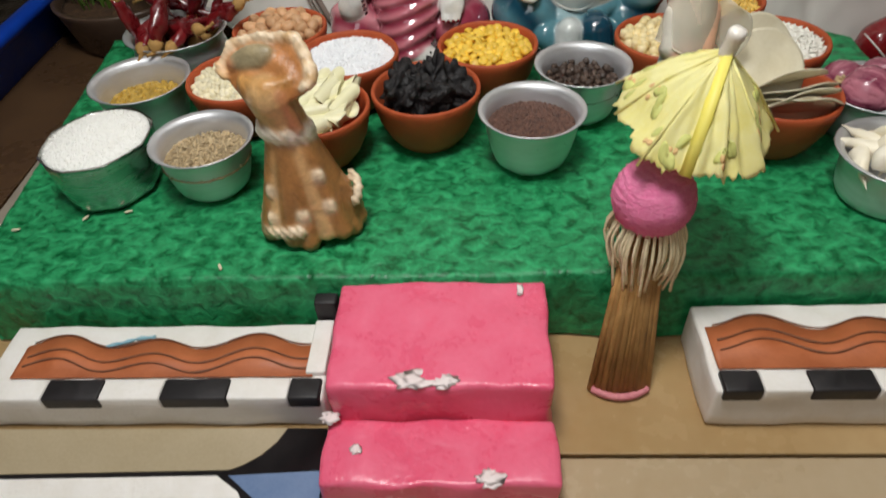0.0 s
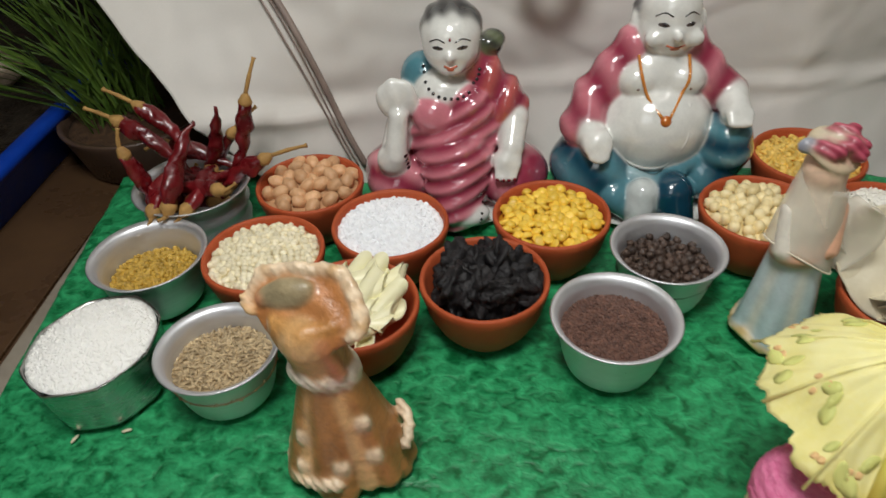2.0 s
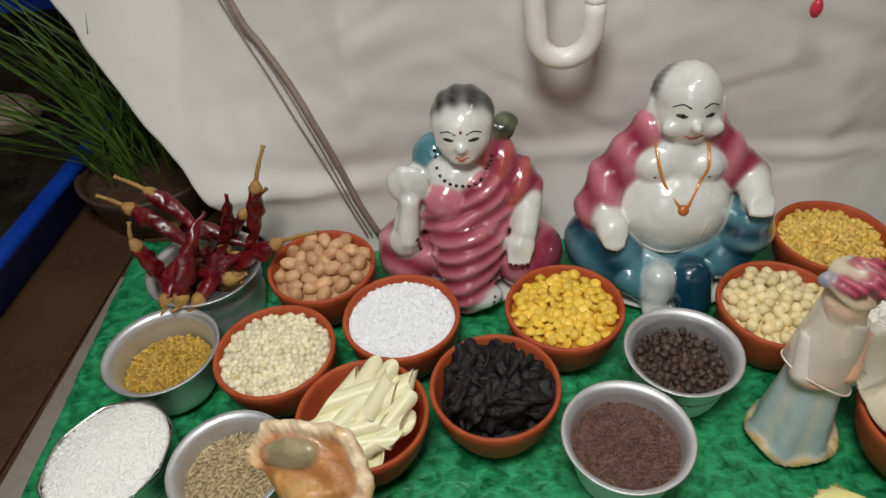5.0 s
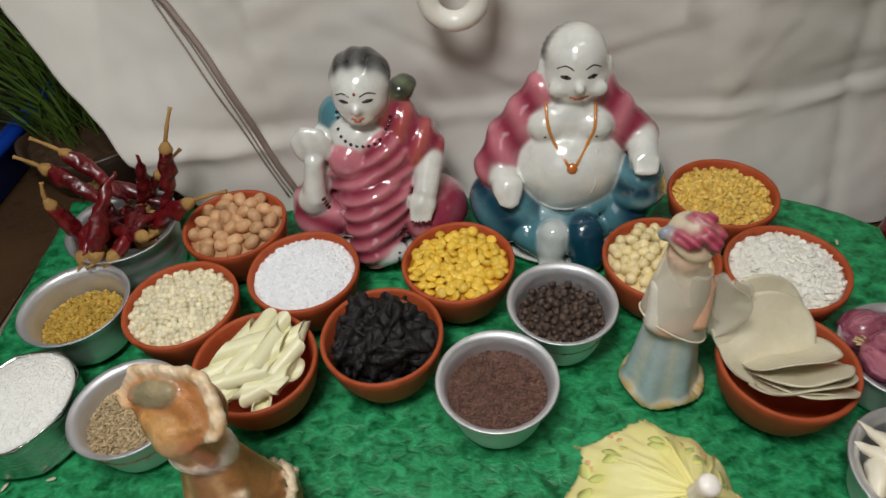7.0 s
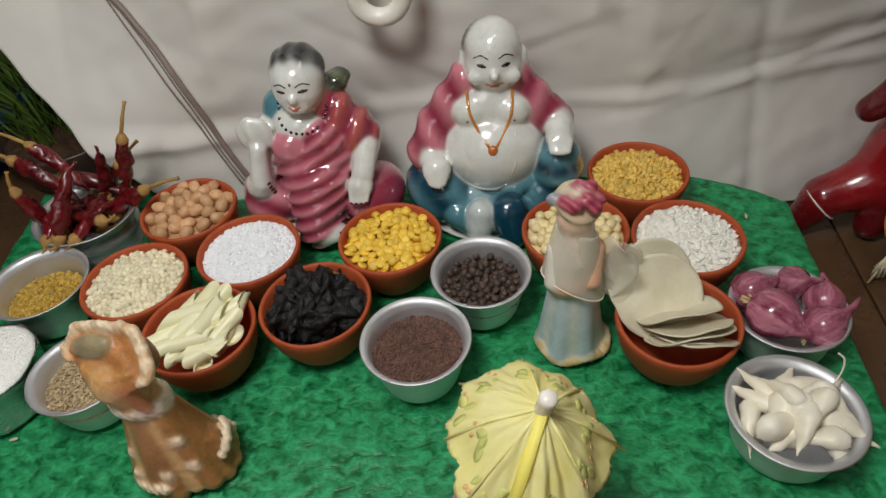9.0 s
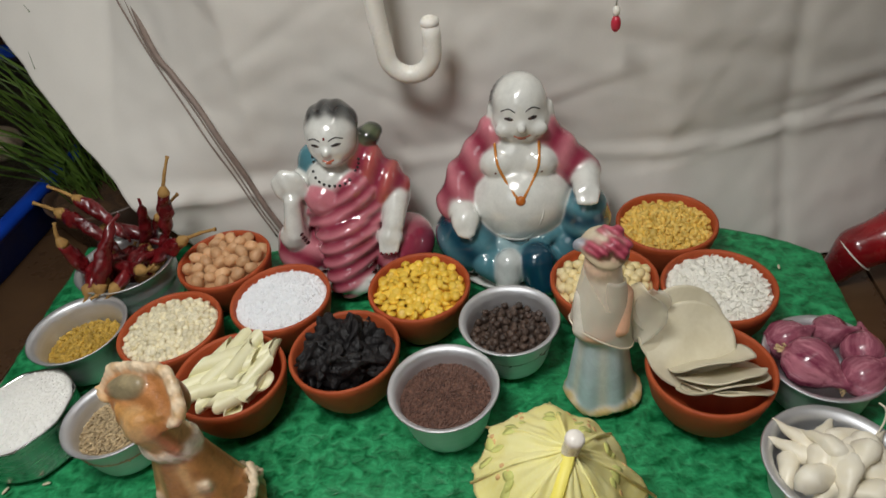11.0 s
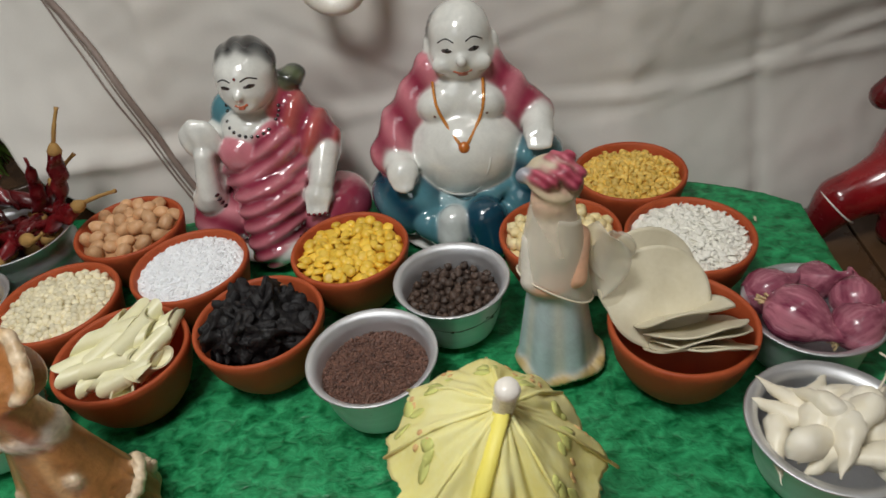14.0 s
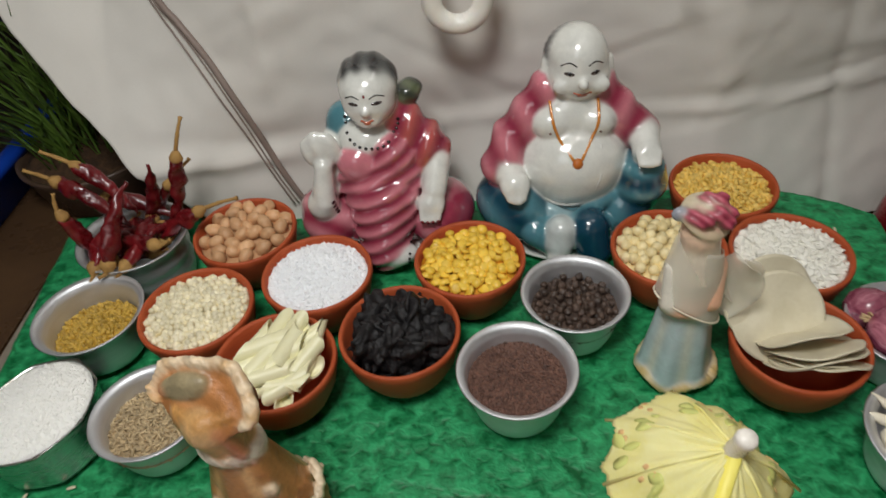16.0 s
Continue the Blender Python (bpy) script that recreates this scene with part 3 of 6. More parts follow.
M_RICE = material("white_rice", S(247, 246, 240), S(252, 251, 247), 0.6, scale=200, bump=0.05, rand=0.02)
M_MUSTARD = material("brown_mustard_seed", S(80, 54, 46), S(120, 86, 72), 0.5, scale=300, bump=0.1, rand=0.35)
M_PEPPER = material("black_peppercorn", S(46, 36, 32), S(92, 72, 60), 0.5, scale=260, detail_scale=900, bump=0.9, rand=0.4, depth=0.0012)
M_FENU = material("fenugreek_seed", S(172, 134, 40), S(208, 172, 80), 0.5, scale=200, bump=0.1, rand=0.25)
M_CUMIN = material("cumin_seed", S(158, 134, 98), S(206, 184, 146), 0.6, scale=200, bump=0.2, rand=0.3)
M_PASTA = material("dried_pasta", S(240, 234, 188), S(247, 243, 208), 0.4, scale=60, detail_scale=700, bump=0.06, rand=0.04)
M_KOKUM = material("black_dried_fruit", S(10, 10, 12), S(38, 34, 35), 0.58, scale=130, detail_scale=520, bump=0.8, depth=0.003, spec=0.4)
M_PAPAD = material("rice_papad", S(216, 206, 178), S(232, 224, 200), 0.45, scale=60, detail_scale=420, bump=0.12)
M_ONION = material("purple_shallot", S(110, 34, 62), S(196, 124, 140), 0.24, scale=110, detail_scale=380, stretch=(1, 1, 0.06), contrast=0.34, bump=0.12, rand=0.12, coat=0.2)
M_ROOT = material("dry_root", S(190, 160, 110), S(214, 190, 146), 0.8, bump=0.3)
M_GARLIC = material("garlic_clove", S(240, 230, 204), S(249, 243, 228), 0.42, scale=60, detail_scale=300, stretch=(1, 1, 0.2), bump=0.15, rand=0.04)
M_CHILI = material("dried_red_chili", S(70, 8, 14), S(118, 18, 24), 0.3, scale=70, detail_scale=300, bump=0.6, rand=0.25, coat=0.3, depth=0.002)
M_STALK = material("dry_chili_stalk", S(150, 112, 60), S(186, 146, 84), 0.75, scale=120, bump=0.3)

terracotta_bowl(0.032, 0.512, "yellow split chickpeas", seed=1)
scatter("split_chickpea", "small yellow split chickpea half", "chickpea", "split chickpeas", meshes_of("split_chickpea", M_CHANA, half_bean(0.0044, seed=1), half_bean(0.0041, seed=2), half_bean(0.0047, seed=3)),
        0.032, 0.512, 0.0365, 0.0375, 0.004, 105, 11, M_CHANASHADE, "heaped yellow split chickpeas", tilt=24)
terracotta_bowl(0.228, 0.583, "yellow split peas", seed=2)
heap("split_peas", "heaped pale yellow split peas", "peas", 0.228, 0.583, 0.0365, 0.036, 0.006, [half_bean(0.0029, seed=4), half_bean(0.0026, seed=5), half_bean(0.0031, seed=6)], 230, M_DAL, M_DAL, 12, tilt=60)
terracotta_bowl(0.172, 0.515, "dried corn kernels", seed=3)
scatter("corn_kernel", "pale cream dried corn kernel", "corn", "corn kernels", meshes_of("corn_kernel", M_CORN, blob(0.0048, 0.0042, 0.0038, 2, 0.25, 1), blob(0.0044, 0.0044, 0.0040, 2, 0.25, 2)),
        0.172, 0.515, 0.0365, 0.038, 0.005, 66, 13, M_CORN, "heaped cream corn kernels", tilt=60)
terracotta_bowl(-0.158, 0.472, "white sorghum grains", seed=4)
heap("sorghum_grains", "heaped cream white round sorghum grains", "grain", -0.158, 0.472, 0.0365, 0.038, 0.005, [blob(0.0027, 0.0025, 0.0024, 2, 0.08, 1), blob(0.0025, 0.0024, 0.0022, 2, 0.08, 2)], 215, M_SORGHUM, M_GRAINGAP, 14, tilt=40, size_var=0.08)
terracotta_bowl(-0.143, 0.553, "shelled peanuts", seed=5)


def peanut(seed):
    bm = blob(0.0068, 0.0052, 0.0050, 3, 0.12, seed)
    for v in bm.verts:
        f = 1 - 0.02 * math.exp(-(v.co.x / 0.0022) ** 2) + 0.05 * v.co.x / 0.0075
        v.co.y *= f
        v.co.z *= f
    return bm


scatter("peanut", "plump pinkish brown shelled peanut", "peanut", "peanuts", meshes_of("peanut", M_PEANUT, peanut(1), peanut(2), peanut(3), peanut(4)), -0.143, 0.553, 0.0365, 0.0385, 0.006, 30, 15, M_PEANUT, "peanuts lower in the bowl", tilt=35)
terracotta_bowl(-0.078, 0.503, "white rock salt", seed=6)


def crystal(s, seed):
    bm = bmesh.new()
    bmesh.ops.create_cube(bm, size=s)
    for v in bm.verts:
        v.co += Vector((noise.noise(v.co * 900 + Vector((seed, 0, 0))), noise.noise(v.co * 900 + Vector((0, seed, 0))), noise.noise(v.co * 900 + Vector((0, 0, seed))))) * s * 0.35
    return bm


heap("rock_salt", "heaped sparkling white salt crystals", "salt", -0.078, 0.503, 0.0365, 0.037, 0.007, [crystal(0.0024, 1.3), crystal(0.0019, 2.1), crystal(0.0014, 5.7)], 1300, M_SALT, M_SALT, 16, flat=True, tilt=90, sinkfill=0.0)
terracotta_bowl(0.252, 0.505, "white flaked rice", seed=7)


def flake(s, seed):
    bm = blob(s, s * 0.62, s * 0.14, 2, 0.3, seed)
    for v in bm.verts:
        v.co.z += 60 * v.co.x * v.co.x * (0.5 if seed % 2 else -0.5)
    return bm


heap("rice_flakes", "heaped off-white flattened rice flakes", "rice", 0.252, 0.505, 0.0368, 0.038, 0.006, [flake(0.0036, 1), flake(0.0030, 2), flake(0.0025, 3)], 520, M_FLAKE, M_FLAKE, 17, tilt=20, sinkfill=0.1)

# black sun-dried fruit
terracotta_bowl(-0.014, 0.446, "black dried fruit", seed=8)


def lump(seed):
    bm = blob(0.0150, 0.0130, 0.0078, 4, 0.6, seed, 1.9)
    for v in bm.verts:
        v.co += v.co.normalized() * (0.0030 * abs(noise.noise(v.co * 120 + Vector((seed, 0, 0)))) + 0.0013 * noise.noise(v.co * 300 + Vector((0, seed, 0))) - 0.0012)
    return bm


scatter("dried_fruit", "shrivelled black sun-dried fruit piece", "fruit", "dried fruit", meshes_of("dried_fruit", M_KOKUM, *[lump(s) for s in range(1, 7)]), -0.014, 0.446, 0.0345, 0.0365, 0.006, 15, 18, M_KOKUM, "black dried fruit lower in the bowl", tilt=50, layers=2, gap=0.007)
M_RUST = material("orange_brown_flesh", S(120, 62, 30), S(160, 92, 48), 0.6, bump=0.3)
for i, (dx, dy, dz, a) in enumerate(((0.006, 0.0, 0.0505, 20), (0.010, 0.003, 0.0500, 70), (-0.022, 0.004, 0.0470, 100), (0.012, 0.022, 0.0480, 150), (0.024, -0.01, 0.0430, 40))):
    thing("dried_peel", "orange brown curl of dried fruit peel", "peel", group="dried peel", mesh=finish(tube(spline([(-0.0035, 0, 0), (0, 0.0016, 0.0012), (0.0036, -0.0008, 0)], 4), [0.0008] * 8 + [0.0003], 6, flat=2.2), "dried_peel"), mat=M_RUST).matrix_world = pose(-0.014 + dx, 0.446 + dy, dz, 20, 10, a)

# pasta tubes with slanting ends
def penne(seed):
    rng = random.Random(seed)
    L, r, t = 0.0285 + rng.uniform(-0.003, 0.002), 0.0056, 0.0010
    bm = bmesh.new()
    n = 20
    def ring(x, rad, slant):
        return [bm.verts.new((x + slant * rad * math.cos(2 * math.pi * k / n), rad * math.cos(2 * math.pi * k / n), rad * math.sin(2 * math.pi * k / n))) for k in range(n)]
    rings = [ring(-L / 2 + L * s, r, 1.3) for s in (0, 0.2, 0.4, 0.6, 0.8, 1)] + [ring(-L / 2 + L * s, r - t, 1.3) for s in (1, 0.5, 0)]
    for a, b in zip(rings, rings[1:] + rings[:1]):
        for k in range(n):
            bm.faces.new((a[k], a[(k + 1) % n], b[(k + 1) % n], b[k]))
    for rim in (rings[0], rings[5], rings[6], rings[8]):
        for k in range(n):
            bm.edges.get((rim[k], rim[(k + 1) % n])).smooth = False
    bow = rng.uniform(-0.8, 0.8)
    for v in bm.verts:
        v.co.z += bow * v.co.x ** 2
    return bm


terracotta_bowl(-0.0925, 0.424, "dried penne pasta", seed=9)
PENNE = meshes_of("penne", M_PASTA, penne(1), penne(2), penne(3))
rng = random.Random(5)
LAID = [(0.018 * math.sqrt((i + 0.5) / 12) * math.cos(2.4 * i), 0.018 * math.sqrt((i + 0.5) / 12) * math.sin(2.4 * i), 0.0345 + 0.003 * (i % 2), rng.uniform(10, 100), 0) for i in range(12)]
LAID += [(-0.017, 0.010, 0.0430, 62, -6), (-0.007, 0.015, 0.0440, 72, -8), (0.004, 0.014, 0.0445, 55, -12), (0.015, 0.010, 0.0435, 38, -10), (-0.018, -0.006, 0.0425, 36, -4), (-0.004, 0.001, 0.0470, 50, -6),
         (0.008, -0.002, 0.0465, 40, -8), (-0.012, -0.015, 0.0420, 24, 0), (0.003, -0.014, 0.0440, 20, -4), (0.017, -0.008, 0.0430, 55, -10), (-0.011, 0.004, 0.0490, 30, -4), (0.010, 0.007, 0.0500, 66, -12), (0.021, -0.003, 0.0410, 62, -8), (0.014, -0.018, 0.0395, 24, -4), (0.022, 0.009, 0.0420, 78, -10), (0.004, -0.022, 0.0390, 8, 0)]
for i, (dx, dy, z, turn, dip) in enumerate(LAID):
    ob = thing("penne", "pale yellow dried penne pasta tube", "pasta", group="penne", mesh=PENNE[i % 3])
    ob.matrix_world = pose(-0.0895 + dx * 0.92, 0.4250 + dy * 0.92, z + 0.002, rng.uniform(0, 360), dip + rng.gauss(0, 3), turn + rng.gauss(0, 5))

# metal bowls with spices
metal_bowl(0.0600, 0.4125, "brown mustard seeds", 0.0372, 0.043, 0.0210)
heap("mustard_seeds", "level fill of tiny reddish brown mustard seeds", "seeds", 0.0600, 0.4125, 0.0315, 0.0300, 0.002, [blob(0.00105, 0.001, 0.00095, 1), blob(0.0009, 0.0009, 0.0009, 1)], 1000, M_MUSTARD, M_MUSTARD, 21)
metal_bowl(0.1020, 0.4735, "black peppercorns", 0.0363, 0.043, 0.0205)
scatter("peppercorn", "wrinkled black peppercorn in an aluminium bowl", "peppercorn", "peppercorns", meshes_of("peppercorn", M_PEPPER, blob(0.0032, 0.0030, 0.0031, 2, 0.35, 1, 3), blob(0.0027, 0.0028, 0.0026, 2, 0.35, 2, 3), blob(0.0023, 0.0022, 0.0023, 2, 0.4, 3, 3)), 0.1020, 0.4735, 0.0305, 0.0285, 0.003, 76, 22, M_PEPPER, "peppercorns lower in the bowl", layers=2, gap=0.003)
metal_bowl(-0.2350, 0.4710, "yellow fenugreek seeds", 0.0385, 0.043, 0.0225)


def fenu_seed(s):
    bm = box(-0.0021 * s, 0.0021 * s, -0.0014 * s, 0.0014 * s, -0.0011 * s, 0.0011 * s)
    bmesh.ops.bevel(bm, geom=bm.edges[:], offset=0.0006, segments=1, affect="EDGES")
    return bm


heap("fenugreek_seeds", "low heap of mustard yellow fenugreek seeds", "seeds", -0.2350, 0.4700, 0.0300, 0.0235, 0.005, [fenu_seed(1), fenu_seed(0.85)], 330, M_FENU, M_FENU, 23, tilt=45)
metal_bowl(-0.1640, 0.3905, "cumin seeds", 0.0355, 0.041, 0.0210)
heap("cumin_seeds", "level fill of grey brown cumin seeds", "seeds", -0.1640, 0.3905, 0.0305, 0.0265, 0.003, [blob(0.0031, 0.0008, 0.0008, 1), blob(0.0027, 0.0009, 0.0008, 1)], 620, M_CUMIN, M_CUMIN, 24, tilt=14)
metal_bowl(-0.2375, 0.3930, "white rice", 0.0385, 0.041, 0.031, M_DARKSTEEL, 0.001, 0.95, 1.06, poly=0.6, turn=-14, label="eight-sided stainless steel bowl heaped with white rice")
heap("white_rice", "domed heap of white rice grains", "rice", -0.2375, 0.3930, 0.0355, 0.040, 0.008, [blob(0.0022, 0.0008, 0.0007, 1), blob(0.0017, 0.0008, 0.0007, 1)], 1100, M_RICE, M_RICE, 25, tilt=10, sinkfill=-0.12, sx=0.95, sy=1.06, turn=-14)

# dried chilies in their pot
metal_bowl(-0.2300, 0.5480, "dried red chilies", 0.0430, 0.047, 0.035, flare=0.005, ridges=1, label="ridged aluminium pot crammed with dried red chilies")


def chili(at, to, bend, r=0.0075, stalk=0.022, seed=0, stalk_bend=0.006):
    """A dried chili from its cap (at) to its tip, with the stalk running on from the cap."""
    rng = random.Random(seed)
    a, b = Vector(at), Vector(to)
    mid = (a + b) / 2 + Vector(bend)
    pts = spline([a, a.lerp(mid, 0.55) , mid, mid.lerp(b, 0.6), b], 5)
    n = len(pts)
    rad = [r * (0.55 + 0.45 * min(1, i / 4)) * (1 - 0.88 * (i / (n - 1)) ** 1.6) for i in range(n)]
    bm = tube(pts, rad, 14, flat=0.75)
    for v in bm.verts:
        v.co += Vector((noise.noise(v.co * 130), noise.noise(v.co * 130 + Vector((9, 0, 0))), noise.noise(v.co * 130 + Vector((0, 9, 0))))) * 0.0030
    t = thing("dried_chili", "wrinkled dark red dried chili with a tan stalk", "chili", group="dried chilies", at=(0, 0, 0))
    part("pod", bm, M_CHILI, t)
    d = (a - Vector(pts[1])).normalized()
    side = d.orthogonal().normalized()
    cap = tube([a - d * 0.004, a - d * 0.0005, a + d * 0.004, a + d * 0.006], [r * 0.62, r * 0.72, r * 0.42, 0.0013], 12)
    part("cap", cap, M_STALK, t)
    part("stalk", tube(spline([a + d * 0.005, a + d * (0.005 + stalk * 0.5) + side * stalk_bend * 0.4, a + d * (0.005 + stalk) + side * stalk_bend], 5), [0.0016] * 6 + [0.0013] * 4 + [0.0018], 8), M_STALK, t)
    return t


CX, CY = -0.230, 0.548
chili((-0.184, 0.572, 0.100), (-0.206, 0.556, 0.035), (0.004, 0, 0), 0.0072, 0.026, 1, 0.005)
chili((-0.172, 0.552, 0.064), (-0.215, 0.545, 0.036), (0, 0, 0.004), 0.0072, 0.028, 2, -0.006)
chili((-0.233, 0.510, 0.050), (-0.216, 0.548, 0.098), (-0.002, 0, 0.002), 0.0085, 0.004, 3)
chili((-0.225, 0.575, 0.040), (-0.204, 0.566, 0.098), (0.002, 0, 0), 0.0070, 0.006, 4)
chili((-0.262, 0.530, 0.083), (-0.256, 0.532, 0.030), (0.003, 0, 0), 0.0068, 0.012, 5)
chili((-0.262, 0.570, 0.098), (-0.222, 0.556, 0.062), (0, 0.002, 0.004), 0.0070, 0.022, 6, 0.004)
chili((-0.276, 0.560, 0.092), (-0.226, 0.546, 0.056), (0, 0.0, 0.006), 0.0075, 0.020, 7, 0.003)
chili((-0.203, 0.580, 0.070), (-0.230, 0.572, 0.036), (0, 0, 0), 0.0066, 0.022, 8)
chili((-0.200, 0.524, 0.056), (-0.250, 0.540, 0.044), (0, 0, 0.004), 0.0075, 0.008, 9)
chili((-0.246, 0.512, 0.046), (-0.250, 0.560, 0.050), (0, 0, 0.006), 0.0080, 0.004, 10, 0.004)
chili((-0.222, 0.512, 0.047), (-0.200, 0.560, 0.050), (0, 0, 0.006), 0.0075, 0.004, 11)
chili((-0.258, 0.580, 0.060), (-0.200, 0.570, 0.045), (0, 0, 0.004), 0.0080, 0.010, 12)
chili((-0.250, 0.545, 0.048), (-0.205, 0.535, 0.040), (0, 0, 0.004), 0.0085, 0.006, 13)

for k in range(10):
    a = 0.63 * k
    chili((CX + 0.024 * math.cos(a), CY + 0.024 * math.sin(a), 0.040 + 0.002 * (k % 3)), (CX - 0.026 * math.cos(a + 0.5), CY - 0.026 * math.sin(a + 0.5), 0.034 + 0.003 * (k % 4)), (0, 0, 0.005), 0.0085, 0.006, 20 + k)

# papads in their bowl
terracotta_bowl(0.2305, 0.4275, "thin rice papads", seed=10)


def papad(R, bend, fold=0.0, seed=0):
    """A thin round wafer, bowed along one axis, folded over by an angle."""
    bm = bmesh.new()
    n, m = 48, 14
    rings = [[bm.verts.new((0, 0, 0))]]
    for i in range(1, m + 1):
        rings.append([bm.verts.new((R * i / m * math.cos(2 * math.pi * k / n), R * i / m * math.sin(2 * math.pi * k / n), 0)) for k in range(n)])
    for k in range(n):
        bm.faces.new((rings[0][0], rings[1][k], rings[1][(k + 1) % n]))
        for a, b in zip(rings[1:], rings[2:]):
            bm.faces.new((a[k], b[k], b[(k + 1) % n], a[(k + 1) % n]))
    for v in bm.verts:
        x, y = v.co.x, v.co.y
        if fold:
            rad = fold
            ang = max(-1.4, min(1.4, x / rad))
            over = max(0.0, abs(x) - 1.4 * rad)
            v.co.x = rad * math.sin(ang) + math.copysign(over * 0.17, x)
            v.co.z = rad * (1 - math.cos(ang)) + over * 0.985
        v.co.z += bend * (y / R) ** 2 * R + 0.0030 * noise.noise((x * 45, y * 45, seed))
    shell(bm, 0.0009)
    return finish(bm, "papad")


PAP = [papad(0.0285, 0.06, 0, 1), papad(0.0265, 0.20, 0, 2), papad(0.0270, -0.16, 0, 3)]
for me in PAP:
    me.materials.append(M_PAPAD)
PX, PY = 0.2305, 0.4275
for k, (dx, dy, dz, rx, ry, rz) in enumerate(((-0.017, 0.017, 0.060, 60, -8, 16), (-0.012, 0.009, 0.053, 52, -8, 10), (-0.001, -0.001, 0.0495, -36, -9, 8), (0.004, -0.007, 0.0460, -44, -6, 2),
                                             (0.006, -0.011, 0.0425, -33, -3, 14), (0.008, -0.012, 0.0385, -46, 2, -6), (0.004, -0.012, 0.0350, -36, 9, 10))):
    ob = thing("papad", "thin translucent beige rice papad leaning in the bowl", "papad", group="papads", mesh=PAP[0 if k < 2 else 1 + k % 2])
    ob.matrix_world = pose(PX + dx, PY + dy, dz, rx, ry, rz)

# onions and garlic
metal_bowl(0.3055, 0.4430, "onions", 0.0380, 0.034, 0.029, flare=0.005, label="shallow pale aluminium bowl of small purple onions")
metal_bowl(0.2860, 0.3640, "garlic", 0.0395, 0.035, 0.029, flare=0.006, label="shallow pale aluminium bowl of peeled garlic cloves")


def onion(x, y, z, r, to, neck=0.024, seed=0):
    """A shallot: root end at its base, neck drawn out towards `to`."""
    o = thing("onion", "small glossy purple onion with dry roots", "onion", group="onions")
    pr = [(0, -r * 0.92), (r * 0.28, -r * 0.90), (r * 0.7, -r * 0.68), (r * 0.97, -r * 0.2), (r * 0.98, r * 0.2), (r * 0.72, r * 0.72), (r * 0.36, r * 1.08), (r * 0.2, r * 1.4), (r * 0.15, r * 1.3 + neck * 0.5), (r * 0.11, r * 1.2 + neck), (0, r * 1.2 + neck)]
    bm = lathe(pr, 32, wobble=0.08, seed=seed)
    for v in bm.verts:
        if v.co.z > r:
            v.co.x += 14 * (v.co.z - r) ** 2
    part("bulb", bm, M_ONION, o)
    rb = bmesh.new()
    rng = random.Random(seed)
    for k in range(14):
        a = rng.uniform(0, 6.28)
        e = Vector((math.cos(a) * rng.uniform(0.1, 0.34) * r, math.sin(a) * rng.uniform(0.1, 0.34) * r, -r * rng.uniform(1.0, 1.22)))
        tube([(e.x * 0.5, e.y * 0.5, -r * 0.86), e], 0.0007, 5, rb)
    part("root", rb, M_ROOT, o, "tuft of dry tan roots")
    d = Vector(to).normalized()
    o.matrix_world = Matrix.Translation((x, y, z)) @ d.to_track_quat("Z", "Y").to_matrix().to_4x4()


onion(0.286, 0.4600, 0.031, 0.0140, (0.9, 0.3, 0.2), 0.006, 1)
onion(0.293, 0.4370, 0.035, 0.0172, (0.7, -0.62, -0.15), 0.016, 2)
onion(0.3165, 0.4680, 0.030, 0.0122, (0.3, -0.5, 0.6), 0.010, 3)
onion(0.3300, 0.4480, 0.032, 0.0132, (0.2, 0.8, 0.25), 0.006, 4)
onion(0.3220, 0.4270, 0.032, 0.0138, (0.85, 0.35, 0.35), 0.014, 5)


def clove(seed):
    rng = random.Random(seed)
    L = 0.031 + rng.uniform(-0.004, 0.004)
    pts = spline([(-L * 0.5, 0, 0), (-L * 0.2, 0.0008, 0.001), (L * 0.12, 0.001, 0.0016), (L * 0.4, 0, 0.0006), (L * 0.62, -0.001, -0.001)], 4)
    n = len(pts)
    prof = [0.30, 0.66, 0.90, 1.0, 1.0, 0.95, 0.86, 0.75, 0.63, 0.51, 0.40, 0.31, 0.23, 0.17, 0.12, 0.08, 0.05]
    bm = tube(pts, [0.0092 * prof[min(i, 16)] for i in range(n)], 14, flat=0.72)
    for v in bm.verts:
        if v.co.z < -0.001:
            v.co.z = -0.001 + (v.co.z + 0.001) * 0.4
        v.co += Vector((0, noise.noise(v.co * 160 + Vector((seed, 0, 0))), noise.noise(v.co * 160 + Vector((0, seed, 0))))) * 0.0016
    return bm


CLOVES = meshes_of("garlic_clove", M_GARLIC, clove(1), clove(2), clove(3), clove(4))
